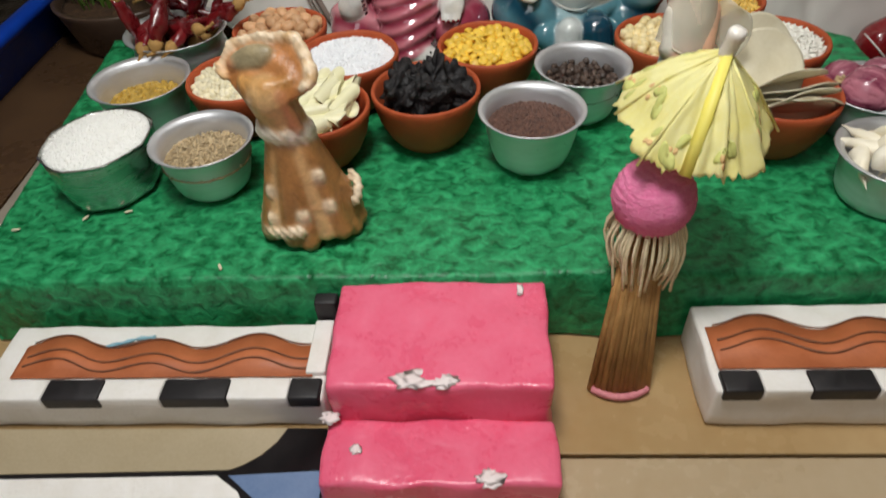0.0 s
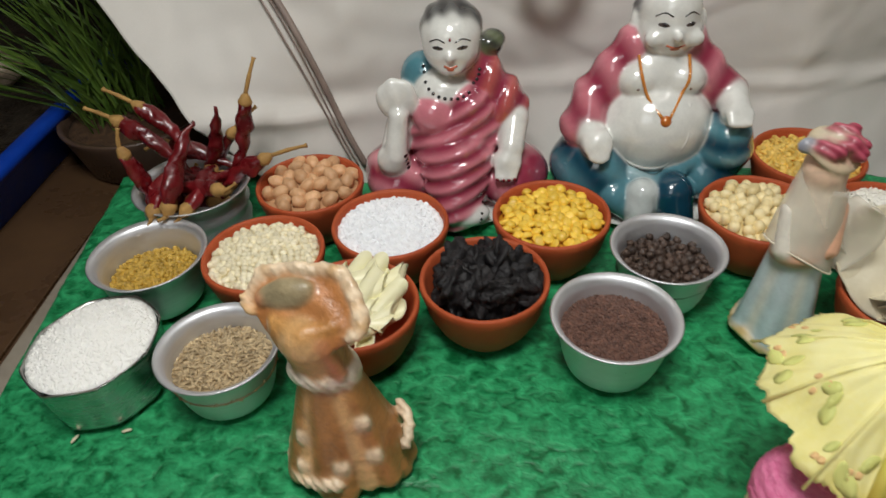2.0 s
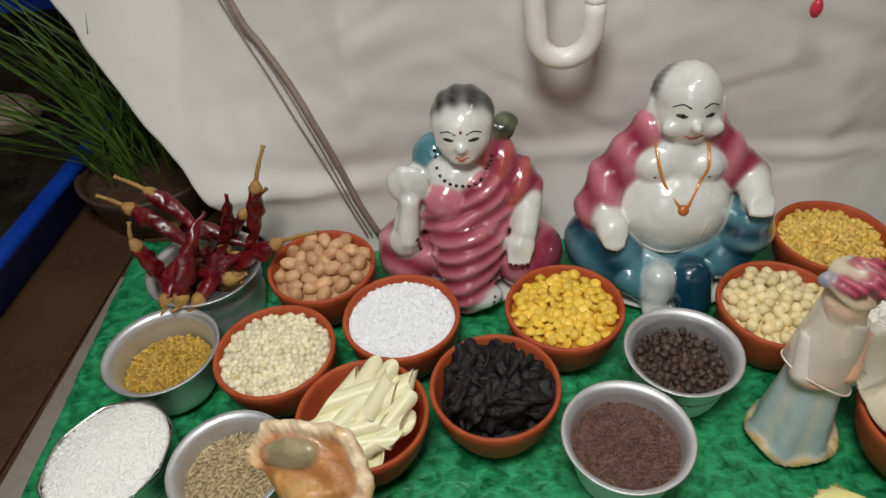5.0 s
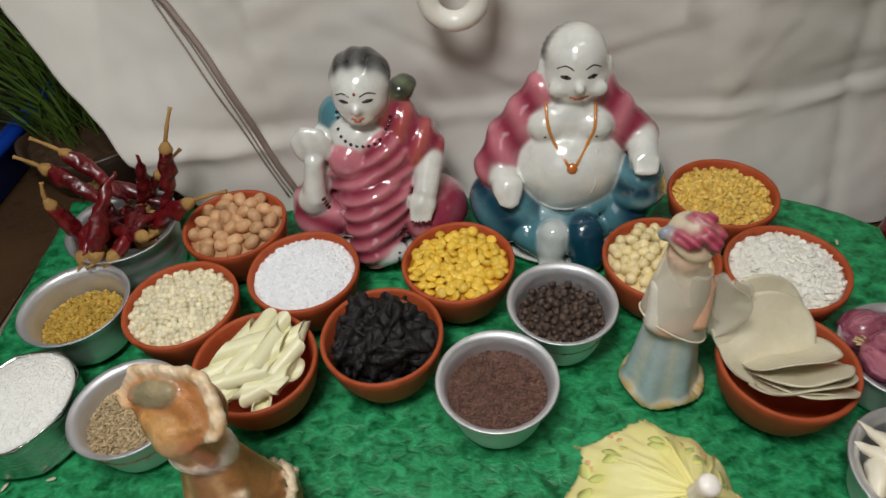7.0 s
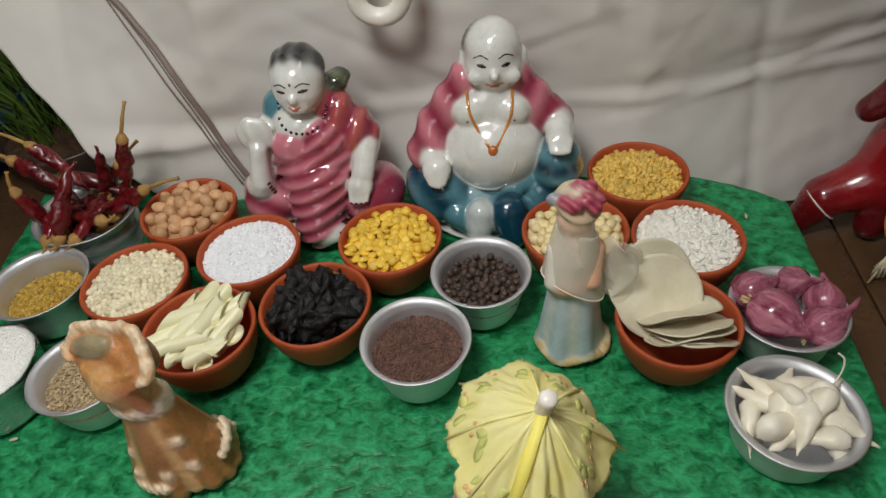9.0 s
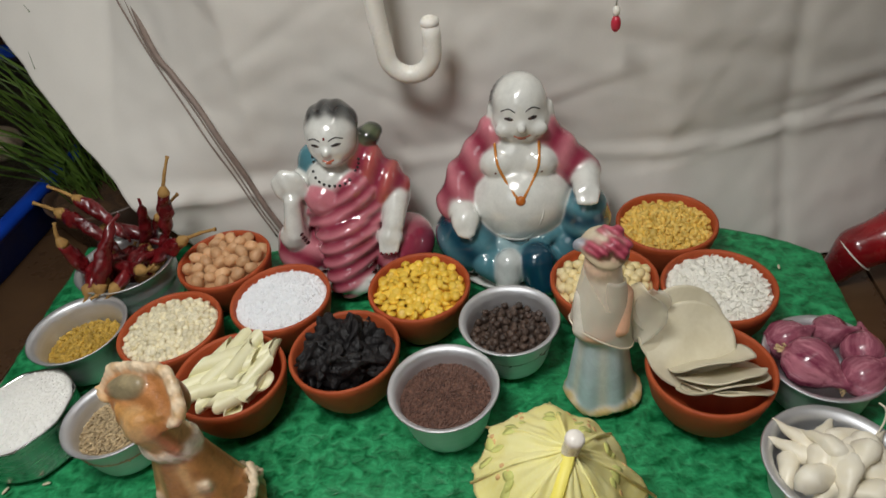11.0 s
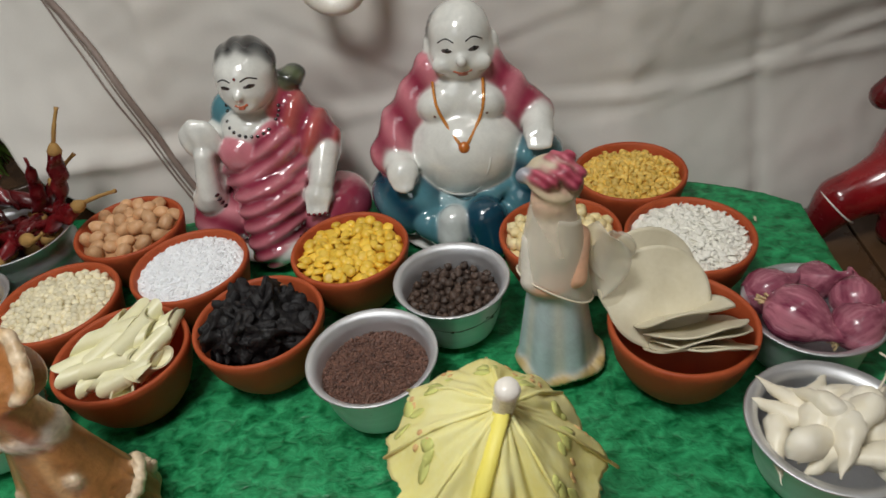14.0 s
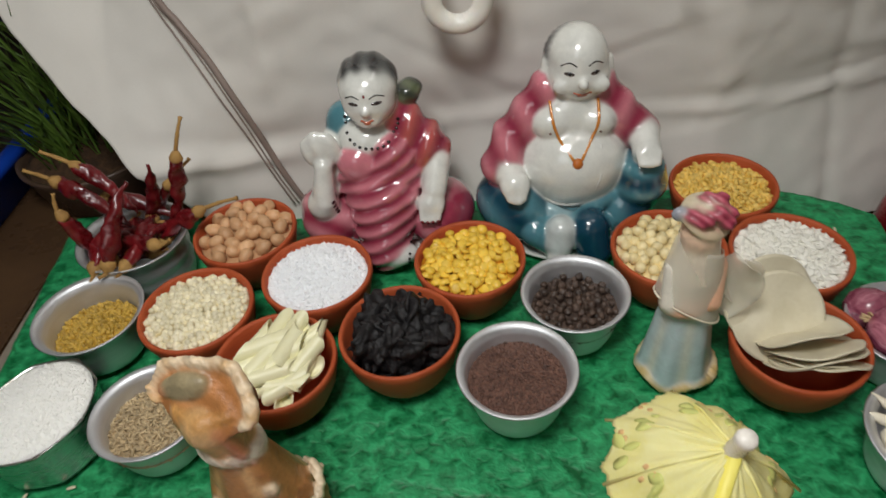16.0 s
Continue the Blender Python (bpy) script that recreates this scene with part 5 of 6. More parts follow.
def wrap_mesh():
    """A sheer strip wound round the figure, with a loose wing at the side."""
    bm = bmesh.new()
    rows = []
    for j in range(16):
        v = j / 15
        row = []
        for i in range(44):
            u = i / 43
            a = radians(-215 + 290 * u)
            low = 0.066 + 0.012 * math.sin(2 * math.pi * u * 0.9 + 0.4) - 0.010 * max(0, u - 0.7) / 0.3
            top = 0.122 - 0.018 * u
            z = low + (top - low) * v
            r = 0.0195 - 0.0080 * v + 0.0014 * math.sin(9 * u + 2 * v)
            row.append(bm.verts.new((r * math.cos(a), r * 0.92 * math.sin(a) - 0.001, z)))
        rows.append(row)
    for a, b in zip(rows, rows[1:]):
        for i in range(43):
            bm.faces.new((a[i], a[i + 1], b[i + 1], b[i]))
    shell(bm, 0.0003)
    return bm


def wing_mesh(x0, z0, w, h, sway):
    """A petal of sheer cloth: broad and round above, drawn to a point below."""
    bm = bmesh.new()
    rows = []
    for j in range(18):
        v = j / 17
        half = 0.5 * w * (math.sin(math.pi * min(1, 0.02 + 0.97 * v ** 1.25)) ** 0.7 if v < 0.64 else math.sqrt(max(0.01, 1 - ((v - 0.60) / 0.41) ** 2)))
        row = []
        for i in range(12):
            u = i / 11 - 0.5
            x = x0 + 0.5 * w - 0.10 * w * (1 - v) + 2 * half * u
            row.append(bm.verts.new((x, sway * (0.4 + u) + 0.0025 * math.sin(5 * u + 3 * v), z0 + h * (v - 0.5) - 0.10 * w * u)))
        rows.append(row)
    for a, b in zip(rows, rows[1:]):
        for i in range(11):
            bm.faces.new((a[i], a[i + 1], b[i + 1], b[i]))
    shell(bm, 0.0003)
    return bm


M_BEAD0 = material("cream_stitching", S(232, 220, 196), S(242, 232, 212), 0.6)
wrap = thing("organza_wrap", "sheer cream organza strip wound round the pale figurine", "ribbon", at=(FX, FY, 0))
part("winding", wrap_mesh(), M_ORGANZA, wrap)
seam = []
for i in range(44):
    u = i / 43
    a = radians(-215 + 290 * u)
    r = 0.0197 + 0.0014 * math.sin(9 * u)
    seam.append((r * math.cos(a), r * 0.92 * math.sin(a) - 0.001, 0.066 + 0.012 * math.sin(2 * math.pi * u * 0.9 + 0.4) - 0.010 * max(0, u - 0.7) / 0.3))
part("seam", tube(seam, 0.0006, 6), M_BEAD0, wrap, "cream stitched edge")
part("wing", wing_mesh(0.010, 0.078, 0.029, 0.046, -0.008), M_ORGANZA, wrap)
part("wing", wing_mesh(0.018, 0.078, 0.026, 0.032, 0.008), M_ORGANZA, wrap)

# ---- stick doll with ball head and paper parasol ----
M_WOOL = material("pink_wool", S(234, 116, 162), S(246, 150, 188), 0.95, scale=300, detail_scale=900, bump=0.8, stretch=(1, 1, 3), depth=0.0015, spec=0.2)
M_JUTE = material("cream_thread", S(222, 208, 166), S(238, 226, 194), 0.9, scale=300, bump=0.4, rand=0.1)
M_STRAW = material("dry_brown_stalk", S(142, 102, 54), S(188, 146, 90), 0.6, scale=40, detail_scale=300, stretch=(6, 6, 0.5), bump=0.4, rand=0.2)
M_PINKTHREAD = material("pink_thread", S(206, 120, 130), S(226, 150, 156), 0.9, scale=300, bump=0.4)
M_PAPER = material("yellow_tissue_paper", S(241, 228, 134), S(248, 240, 176), 0.6, scale=40, detail_scale=500, bump=0.2, subsurf=0.15)
M_YELLOW = material("yellow_rib_paper", S(243, 226, 96), S(248, 236, 124), 0.5, bump=0.1)
M_PRINT = material("printed_motif_green", S(204, 208, 122), S(216, 216, 130), 0.6)
M_PRINTR = material("printed_motif_red", S(228, 180, 126), S(232, 194, 132), 0.6)
M_BEAD = material("white_bead", S(236, 228, 216), S(244, 238, 230), 0.3)

doll = thing("stick_doll", "broom-stalk doll with pink wool ball head and cream thread hair", "doll", at=(0, 0, 0))
HEAD = Vector((0.1126, 0.2865, 0.0655))


def stick_doll_mesh():
    V, F, MI = [], [], []
    def add(bm, mi):
        bm.verts.index_update()
        b = len(V)
        V.extend([tuple(v.co) for v in bm.verts])
        F.extend([[b + v.index for v in f.verts] for f in bm.faces])
        MI.extend([mi] * len(bm.faces))
        bm.free()
    ball = bmesh.new()
    bmesh.ops.create_icosphere(ball, subdivisions=5, radius=0.0212)
    for v in ball.verts:
        n = v.co.normalized()
        v.co += n * (0.0006 * math.sin(260 * n.x + 90 * n.y) * 0.4 + 0.0006 * noise.noise(n * 14) + 0.0004 * math.sin(60 * (n.z + 0.5 * n.x)))
        v.co += HEAD
    add(ball, 0)
    rng = random.Random(3)
    for k in range(64):
        a = rng.uniform(0, 6.28)
        p = HEAD + Vector((0.0165 * math.cos(a), 0.0165 * math.sin(a), -0.012))
        out = Vector((math.cos(a), math.sin(a), 0))
        drop = rng.uniform(0.028, 0.042)
        add(tube(spline([p, p + out * rng.uniform(0.002, 0.006) - Vector((0, 0, drop * 0.45)), p + out * rng.uniform(-0.005, 0.003) - Vector((0, 0.003, drop))], 4), 0.0009, 6), 1)
    for k in range(11):
        s = (k - 5) / 5
        y = -0.004 * (1 - s * s) + rng.uniform(-0.0015, 0.0015)
        top = HEAD + Vector((0.0085 * s, 0.001 + y * 0.5, -0.014))
        bot = Vector((0.1045 + 0.0160 * s, 0.2530 + y, FLOOR + 0.001))
        add(tube([top, top.lerp(bot, 0.5), bot], [0.0024, 0.003, 0.0036], 8, flat=0.7), 2)
    add(tube(spline([(0.1045 + 0.0165 * s, 0.2510 - 0.006 * (1 - s * s), FLOOR + 0.0035) for s in (-1, -0.5, 0, 0.5, 1)], 6), 0.0022, 8), 3)
    me = bpy.data.meshes.new("stick_doll")
    me.from_pydata(V, [], F)
    for m in (M_WOOL, M_JUTE, M_STRAW, M_PINKTHREAD):
        me.materials.append(m)
    me.polygons.foreach_set("material_index", MI)
    me.polygons.foreach_set("use_smooth", [True] * len(F))
    me.update()
    return me


bpy.data.objects.remove(doll)
thing("stick_doll", "broom-stalk doll with pink wool ball head and cream thread hair", "doll", mesh=stick_doll_mesh())

APEX = Vector((0.1356, 0.2974, 0.1400))
AXIS = Vector((-0.17, 0.16, -0.95)).normalized()
parasol = thing("paper_parasol", "yellow tissue-paper cocktail parasol with faint printed motifs", "parasol", at=APEX)
FRONT_RIB = 7
PROT = AXIS.to_track_quat("Z", "Y").to_matrix()


def parasol_point(a, s, lift=0.0):
    """A place on the canopy: angle, share of the slant length; uneven pleats rise between the ribs."""
    cone, th, rho = radians(44), radians(70) * s, 0.046
    sag = 0.0045 * math.sin(4 * a) ** 2 * s
    near = math.exp(-((((a - FRONT_RIB * math.pi / 4 + 0.25 + math.pi) % (2 * math.pi)) - math.pi) / 0.55) ** 2)
    fold = s * (0.0024 * near * math.sin(21 * a + 1.5 * s) + 0.0008 * math.sin(13 * a + 2)) + 0.0035 * s * noise.noise((math.cos(a) * 2.2, math.sin(a) * 2.2, s * 2)) + 0.0012 * noise.noise((math.cos(a) * 7, math.sin(a) * 7, s * 6))
    pinch = 1 - 0.13 * math.exp(-((a % (2 * math.pi) - 0.8) / 0.7) ** 2)
    out = 0.75 * 0.061 * math.sin(cone) * s * pinch + 0.25 * rho * math.sin(th) + lift + 0.5 * fold
    down = 0.75 * 0.061 * math.cos(cone) * s + 0.25 * rho * (1 - math.cos(th)) * 1.2
    return PROT @ Vector((math.cos(a) * out, math.sin(a) * out, down + sag - lift - fold))


def canopy_mesh():
    bm = bmesh.new()
    n, m = 192, 20
    rng = random.Random(14)
    top = bm.verts.new(parasol_point(0, 0.02))
    reach = [1 - 0.08 * abs(math.sin(8 * math.pi * k / n)) + 0.11 * noise.noise((k * 0.11, 0, 0)) + 0.05 * noise.noise((k * 0.53, 4, 0)) + rng.uniform(-0.012, 0.012) for k in range(n)]
    rings = []
    for i in range(1, m + 1):
        rings.append([bm.verts.new(parasol_point(2 * math.pi * k / n, i / m * (1 + (reach[k] - 1) * (i / m) ** 6))) for k in range(n)])
    for k in range(n):
        bm.faces.new((top, rings[0][k], rings[0][(k + 1) % n]))
        for a, b in zip(rings, rings[1:]):
            bm.faces.new((a[k], b[k], b[(k + 1) % n], a[(k + 1) % n]))
    shell(bm, 0.0003)
    return bm


def print_mesh(a0, s0, da, ds, width):
    """A small leaf printed on the paper, following its folds."""
    bm = bmesh.new()
    rows = []
    for i in range(7):
        u = i / 6
        half = width * math.sin(math.pi * (0.08 + 0.84 * u))
        rows.append([bm.verts.new(parasol_point(a0 + da * u + w * half * ds / s0, s0 + ds * u - w * half * da * s0, 0.0005)) for w in (-1, 0, 1)])
    for a, b in zip(rows, rows[1:]):
        for i in range(2):
            bm.faces.new((a[i], a[i + 1], b[i + 1], b[i]))
    shell(bm, 0.0002)
    return bm


canopy = part("canopy", canopy_mesh(), M_PAPER, parasol, "yellow crepe paper canopy")
for k in range(8):
    a = 2 * math.pi * (k + (0.35 if k == FRONT_RIB else 0)) / 8
    part("rib", tube([parasol_point(a, 0.03, 0.0004), parasol_point(a, 0.5, 0.0006), parasol_point(a, 1.09 if k in (0, 2, 5) else 0.94 if k == FRONT_RIB else 1.0, 0.0004)], 0.0018 if k == FRONT_RIB else 0.0007, 6, flat=1.8 if k == FRONT_RIB else 1.2), M_YELLOW if k == FRONT_RIB else M_PAPER, parasol)
part("tip", lathe([(0, -0.005), (0.0034, -0.0048), (0.0038, 0.0), (0.0036, 0.006), (0.0041, 0.0078), (0.0042, 0.0100), (0.0034, 0.0118), (0, 0.0122)], 18), M_BEAD, parasol, "white bead at the tip").rotation_euler = AXIS.to_track_quat("-Z", "Y").to_euler()
part("handle", tube([PROT @ Vector((0, 0, 0.004)), PROT @ Vector((0, 0, 0.062))], 0.0012, 8), M_STALK, parasol)
rng = random.Random(8)
for k in range(11):
    a0, s0 = 2 * math.pi * k / 11 + rng.uniform(-0.15, 0.15), rng.uniform(0.45, 0.80)
    for j in range(3):
        part("leaf_print", print_mesh(a0 + rng.uniform(-0.12, 0.12), s0 + rng.uniform(-0.1, 0.1), rng.uniform(-0.22, 0.22), rng.uniform(0.06, 0.14), 0.32), M_PRINT, canopy)
    for j in range(3):
        part("flower_print", print_mesh(a0 + 0.2 + rng.uniform(-0.09, 0.09), min(0.86, s0 + 0.12 + rng.uniform(-0.06, 0.06)), 0.03, 0.045, 0.5), M_PRINTR, canopy)

# ---- pink steps and foam flower beds in front ----
steps = thing("foam_steps", "glossy bright pink painted foam steps up to the platform", "steps", at=(0, 0, 0))
def step_block(x0, x1, y0, y1, z0, z1, seed):
    bm = box(x0, x1, y0, y1, z0, z1, bevel=0.003)
    for _ in range(4):
        es = [e for e in bm.edges if e.calc_length() > 0.007]
        bmesh.ops.subdivide_edges(bm, edges=es, cuts=1, use_grid_fill=True)
    for v in bm.verts:
        v.co += Vector((noise.noise(v.co * 45 + Vector((seed, 0, 0))), noise.noise(v.co * 45 + Vector((0, seed, 0))), noise.noise(v.co * 45 + Vector((0, 0, seed))))) * 0.0026
    return bm
part("step", step_block(-0.0625, 0.0605, 0.2195, 0.3000, FLOOR + 0.002, -0.0060, 1), M_PINK, steps)
part("step", step_block(-0.0640, 0.0620, 0.1790, 0.2190, FLOOR + 0.002, -0.0340, 2), M_PINK, steps)


def spot(x, y, z, rx, ry, seed):
    bm = blob(rx, ry, 0.0007, 3, 0.9, seed, 2.2)
    for v in bm.verts:
        v.co += Vector((x, y, z))
    return bm
M_PALESPOT = material("pale_spot_skin", S(236, 216, 214), S(244, 232, 230), 0.5, scale=90, bump=0.3)
# Small flat pale spots on the steps.
for x, y, z, rx, ry, s in ((-0.014, 0.2245, -0.0056, 0.010, 0.0055, 1), (0.002, 0.2235, -0.0058, 0.007, 0.004, 4), (0.046, 0.289, -0.0056, 0.002, 0.004, 2), (0.026, 0.1835, -0.0334, 0.007, 0.0045, 3), (-0.046, 0.200, -0.0334, 0.003, 0.003, 5), (-0.0615, 0.2175, -0.030, 0.005, 0.004, 6)):
    part("pale_spot", spot(x, y, z, rx, ry, s), M_PALESPOT, steps, "pale spot on the pink steps")


def flower_bed(x0, x1, y0, y1, top, stripes, first_black, label, open_left):
    b = thing("foam_flower_bed", label, "planter", group="foam flower beds", at=(0, 0, 0))
    bm = box(x0, x1, y0, y1, FLOOR + 0.001, top, bevel=0.002)
    for _ in range(5):
        es = [e for e in bm.edges if e.calc_length() > 0.009]
        if es:
            bmesh.ops.subdivide_edges(bm, edges=es, cuts=1, use_grid_fill=True)
    for v in bm.verts:
        v.co += Vector((noise.noise(v.co * 50), noise.noise(v.co * 50 + Vector((5, 0, 0))), noise.noise(v.co * 50 + Vector((0, 5, 0))))) * 0.0012
    part("block", bm, M_FOAM, b)
    # wavy painted soil
    bm = bmesh.new()
    n = 70
    xa, xb = x0 + (0.004 if open_left else 0.016), x1 - 0.008
    front, back = [], []
    for k in range(n):
        x = xa + (xb - xa) * k / (n - 1)
        w = 0.0045 * math.sin(x * 105 + 1) + 0.002 * math.sin(x * 47)
        front.append(bm.verts.new((x, y0 + 0.0145, top + 0.0021)))
        back.append(bm.verts.new((x, y1 - 0.016 + w, top + 0.0021)))
    for k in range(n - 1):
        bm.faces.new((front[k], front[k + 1], back[k + 1], back[k]))
    shell(bm, 0.0008)
    part("painted_soil", bm, M_ORANGE, b, "orange brown wavy painted strip")
    for j, off in enumerate((-0.004, 0.007, 0.014)):
        pts = []
        for k in range(n):
            x = xa + 0.004 + (xb - xa - 0.008) * k / (n - 1)
            pts.append((x, y1 - 0.020 - off + 0.0042 * math.sin(x * 105 + 1) + 0.002 * math.sin(x * 47), top + 0.0030))
        part("painted_wave", tube(pts, [0.0005 + 0.0006 * abs(noise.noise((p[0] * 60, j, 0))) for p in pts], 6, flat=0.5), M_BROWNLINE, b)
    # kerb of black and white blocks along the front edge
    black = first_black
    for x, w in ((a, b - a) for a, b in zip(stripes, stripes[1:])):
        part("kerb_block", box(x + 0.0002, x + w - 0.0002, y0 - 0.0018, y0 + 0.0125, top - 0.006, top + 0.0034, bevel=0.0012), M_BLACK if black else M_FOAM, b)
        black = not black
    return b


flower_bed(-0.272, -0.0675, 0.2285, 0.2845, -0.0285, (-0.270, -0.2301, -0.1964, -0.1607, -0.1221, -0.087, -0.069), False, "white foam flower bed edged with black and white blocks", False)
flower_bed(0.1490, 0.3700, 0.2270, 0.2900, -0.0225, (0.152, 0.1731, 0.1987, 0.2337, 0.262, 0.296, 0.330, 0.366), True, "rough white foam flower bed edged with black and white blocks", True)
bed = bpy.data.objects["foam_flower_bed"]
part("kerb_block", box(-0.0795, -0.0680, 0.2440, 0.2840, -0.0330, -0.0245, bevel=0.0012), M_FOAM, bed)
M_SMEAR = material("pale_blue_paint", S(120, 176, 196), S(150, 196, 210), 0.5, scale=90, bump=0.2)
part("paint_smear", tube(spline([(-0.206, 0.2655, -0.0258), (-0.196, 0.268, -0.0256), (-0.188, 0.271, -0.0256), (-0.178, 0.2725, -0.0258)], 5), [0.0006 + 0.0009 * abs(math.sin(i * 0.7)) for i in range(16)], 6, flat=2.0), M_SMEAR, bed, "pale blue brush smear")
slabp = thing("black_foam_block", "small matt black foam block beside the pink steps", "block", mesh=finish(box(-0.0795, -0.0655, 0.2860, 0.2955, FLOOR + 0.001, -0.012, bevel=0.0015), "black_foam_block"), mat=M_BLACK)

# printed mat on the floor in front
M_MATBLUE = material("printed_blue", S(96, 120, 160), S(126, 146, 180), 0.35, scale=12)
M_MATBEIGE = material("printed_beige", S(168, 152, 122), S(188, 172, 144), 0.35, scale=12)
mat_ = thing("printed_mat", "glossy printed mat with beige, black and pale blue areas", "mat", at=(0, 0, FLOOR))
part("sheet", box(-0.42, -0.0655, 0.090, 0.226, 0.0004, 0.0016), M_BLACK, mat_)
def flat_shape(points, z):
    bm = bmesh.new()
    lo = [bm.verts.new((x, y, z)) for x, y in points]
    hi = [bm.verts.new((x, y, z + 0.0008)) for x, y in points]
    bm.faces.new(hi)
    n = len(points)
    for k in range(n):
        bm.faces.new((lo[k], lo[(k + 1) % n], hi[(k + 1) % n], hi[k]))
    return bm
curve = [(-0.092, 0.2255), (-0.096, 0.217), (-0.104, 0.208), (-0.113, 0.202), (-0.120, 0.199)]
part("beige_area", flat_shape([(-0.4195, 0.2255), *curve[::1], (-0.4195, 0.193)][::-1], 0.0017), M_MATBEIGE, mat_, smooth=False)
part("blue_area", flat_shape([(-0.1195, 0.1955), (-0.0665, 0.1985), (-0.0665, 0.0905), (-0.105, 0.0905), (-0.100, 0.18)][::-1], 0.0017), M_MATBLUE, mat_, smooth=False)
part("white_area", flat_shape([(-0.4195, 0.190), (-0.126, 0.1955), (-0.112, 0.186), (-0.105, 0.175), (-0.110, 0.0905), (-0.4195, 0.0905)][::-1], 0.0017), M_FOAM, mat_, smooth=False)

# ---- beside the platform: tub, pebbles, pot of grass ----
tub = thing("blue_tub", "large blue plastic tub of wet dark mud", "tub", at=(0, 0, FLOOR))
TX0, TX1, TY0, TY1, TH = -1.02, -0.455, 0.20, 1.22, 0.064
def tub_mesh(rim):
    bm = bmesh.new()
    def ring(inset, z, r):
        out = []
        for cx, cy, a0 in ((TX1 - r, TY1 - r, 0), (TX0 + r, TY1 - r, 90), (TX0 + r, TY0 + r, 180), (TX1 - r, TY0 + r, 270)):
            for k in range(8):
                a = radians(a0 + 90 * k / 7)
                out.append(bm.verts.new((cx + (r - inset) * math.cos(a), cy + (r - inset) * math.sin(a), z)))
        return out
    rings = [ring(0.016, 0.0005, 0.06), ring(0.004, TH - 0.014, 0.06), ring(-0.010, TH - 0.012, 0.06), ring(-0.012, TH - 0.004, 0.06), ring(-0.008, TH, 0.06), ring(0.004, TH, 0.06), ring(0.010, TH - 0.006, 0.06), ring(0.022, 0.006, 0.06)]
    n = len(rings[0])
    for j, (a, b) in enumerate(zip(rings, rings[1:])):
        if rim == (1 <= j <= 5):
            for k in range(n):
                bm.faces.new((a[k], a[(k + 1) % n], b[(k + 1) % n], b[k]))
    if not rim:
        bm.faces.new(rings[-1])
        bm.faces.new(rings[0][::-1])
    bmesh.ops.delete(bm, geom=[v for v in bm.verts if not v.link_faces], context="VERTS")
    return bm
part("shell", tub_mesh(False), M_BLUE, tub)
part("rim", tub_mesh(True), M_BLUE, tub, "rolled blue plastic rim")
def mud_mesh():
    bm = bmesh.new()
    nx, ny = 70, 110
    rows = []
    for j in range(ny):
        y = TY0 + 0.016 + (TY1 - TY0 - 0.032) * j / (ny - 1)
        row = []
        for i in range(nx):
            x = TX0 + 0.016 + (TX1 - TX0 - 0.032) * i / (nx - 1)
            z = TH - 0.014 + 0.010 * noise.noise((x * 9, y * 9, 0)) + 0.005 * noise.noise((x * 30, y * 30, 3)) + 0.003 * noise.noise((x * 80, y * 80, 5))
            row.append(bm.verts.new((x, y, min(z, TH - 0.003))))
        rows.append(row)
    for a, b in zip(rows, rows[1:]):
        for i in range(nx - 1):
            bm.faces.new((a[i], a[i + 1], b[i + 1], b[i]))
    return bm
thing("wet_mud", "wet dark brown mud levelled in the tub", "mud", kind="stuff", mesh=finish(mud_mesh(), "wet_mud"), mat=M_MUD, at=(0, 0, FLOOR))
for k, (x, y, rx, ry, rz, a) in enumerate(((-0.560, 0.700, 0.034, 0.026, 0.022, 20), (-0.575, 0.845, 0.036, 0.028, 0.022, -8), (-0.555, 0.585, 0.024, 0.020, 0.018, 30), (-0.66, 0.78, 0.040, 0.030, 0.022, 70), (-0.64, 0.60, 0.03, 0.026, 0.02, 0))):
    ob = thing("river_pebble", "smooth banded tan river pebble half sunk in mud", "pebble", group="pebbles", mesh=finish(blob(rx, ry, rz, 4, 0.18, k + 1), "river_pebble"), mat=M_STONE, at=(x, y, FLOOR + TH - 0.006 + rz * 0.45))
    ob.rotation_euler[2] = radians(a)

GX, GY = -0.375, 0.760
pot = thing("grass_pot", "round brown plastic pot of soil", "pot", at=(GX, GY, FLOOR))
part("shell", lathe([(0, 0.0), (0.056, 0.0), (0.062, 0.004), (0.074, 0.046), (0.077, 0.052), (0.0765, 0.0545), (0.0725, 0.0545), (0.070, 0.048), (0.060, 0.008), (0, 0.006)], 48), M_POT, pot)
thing("soil", "dry brown soil filling the pot", "soil", kind="stuff", mesh=finish(dome(0.0705, 0.044, 0.008, 3, 0.004), "soil"), mat=M_SOIL, at=(GX, GY, FLOOR))


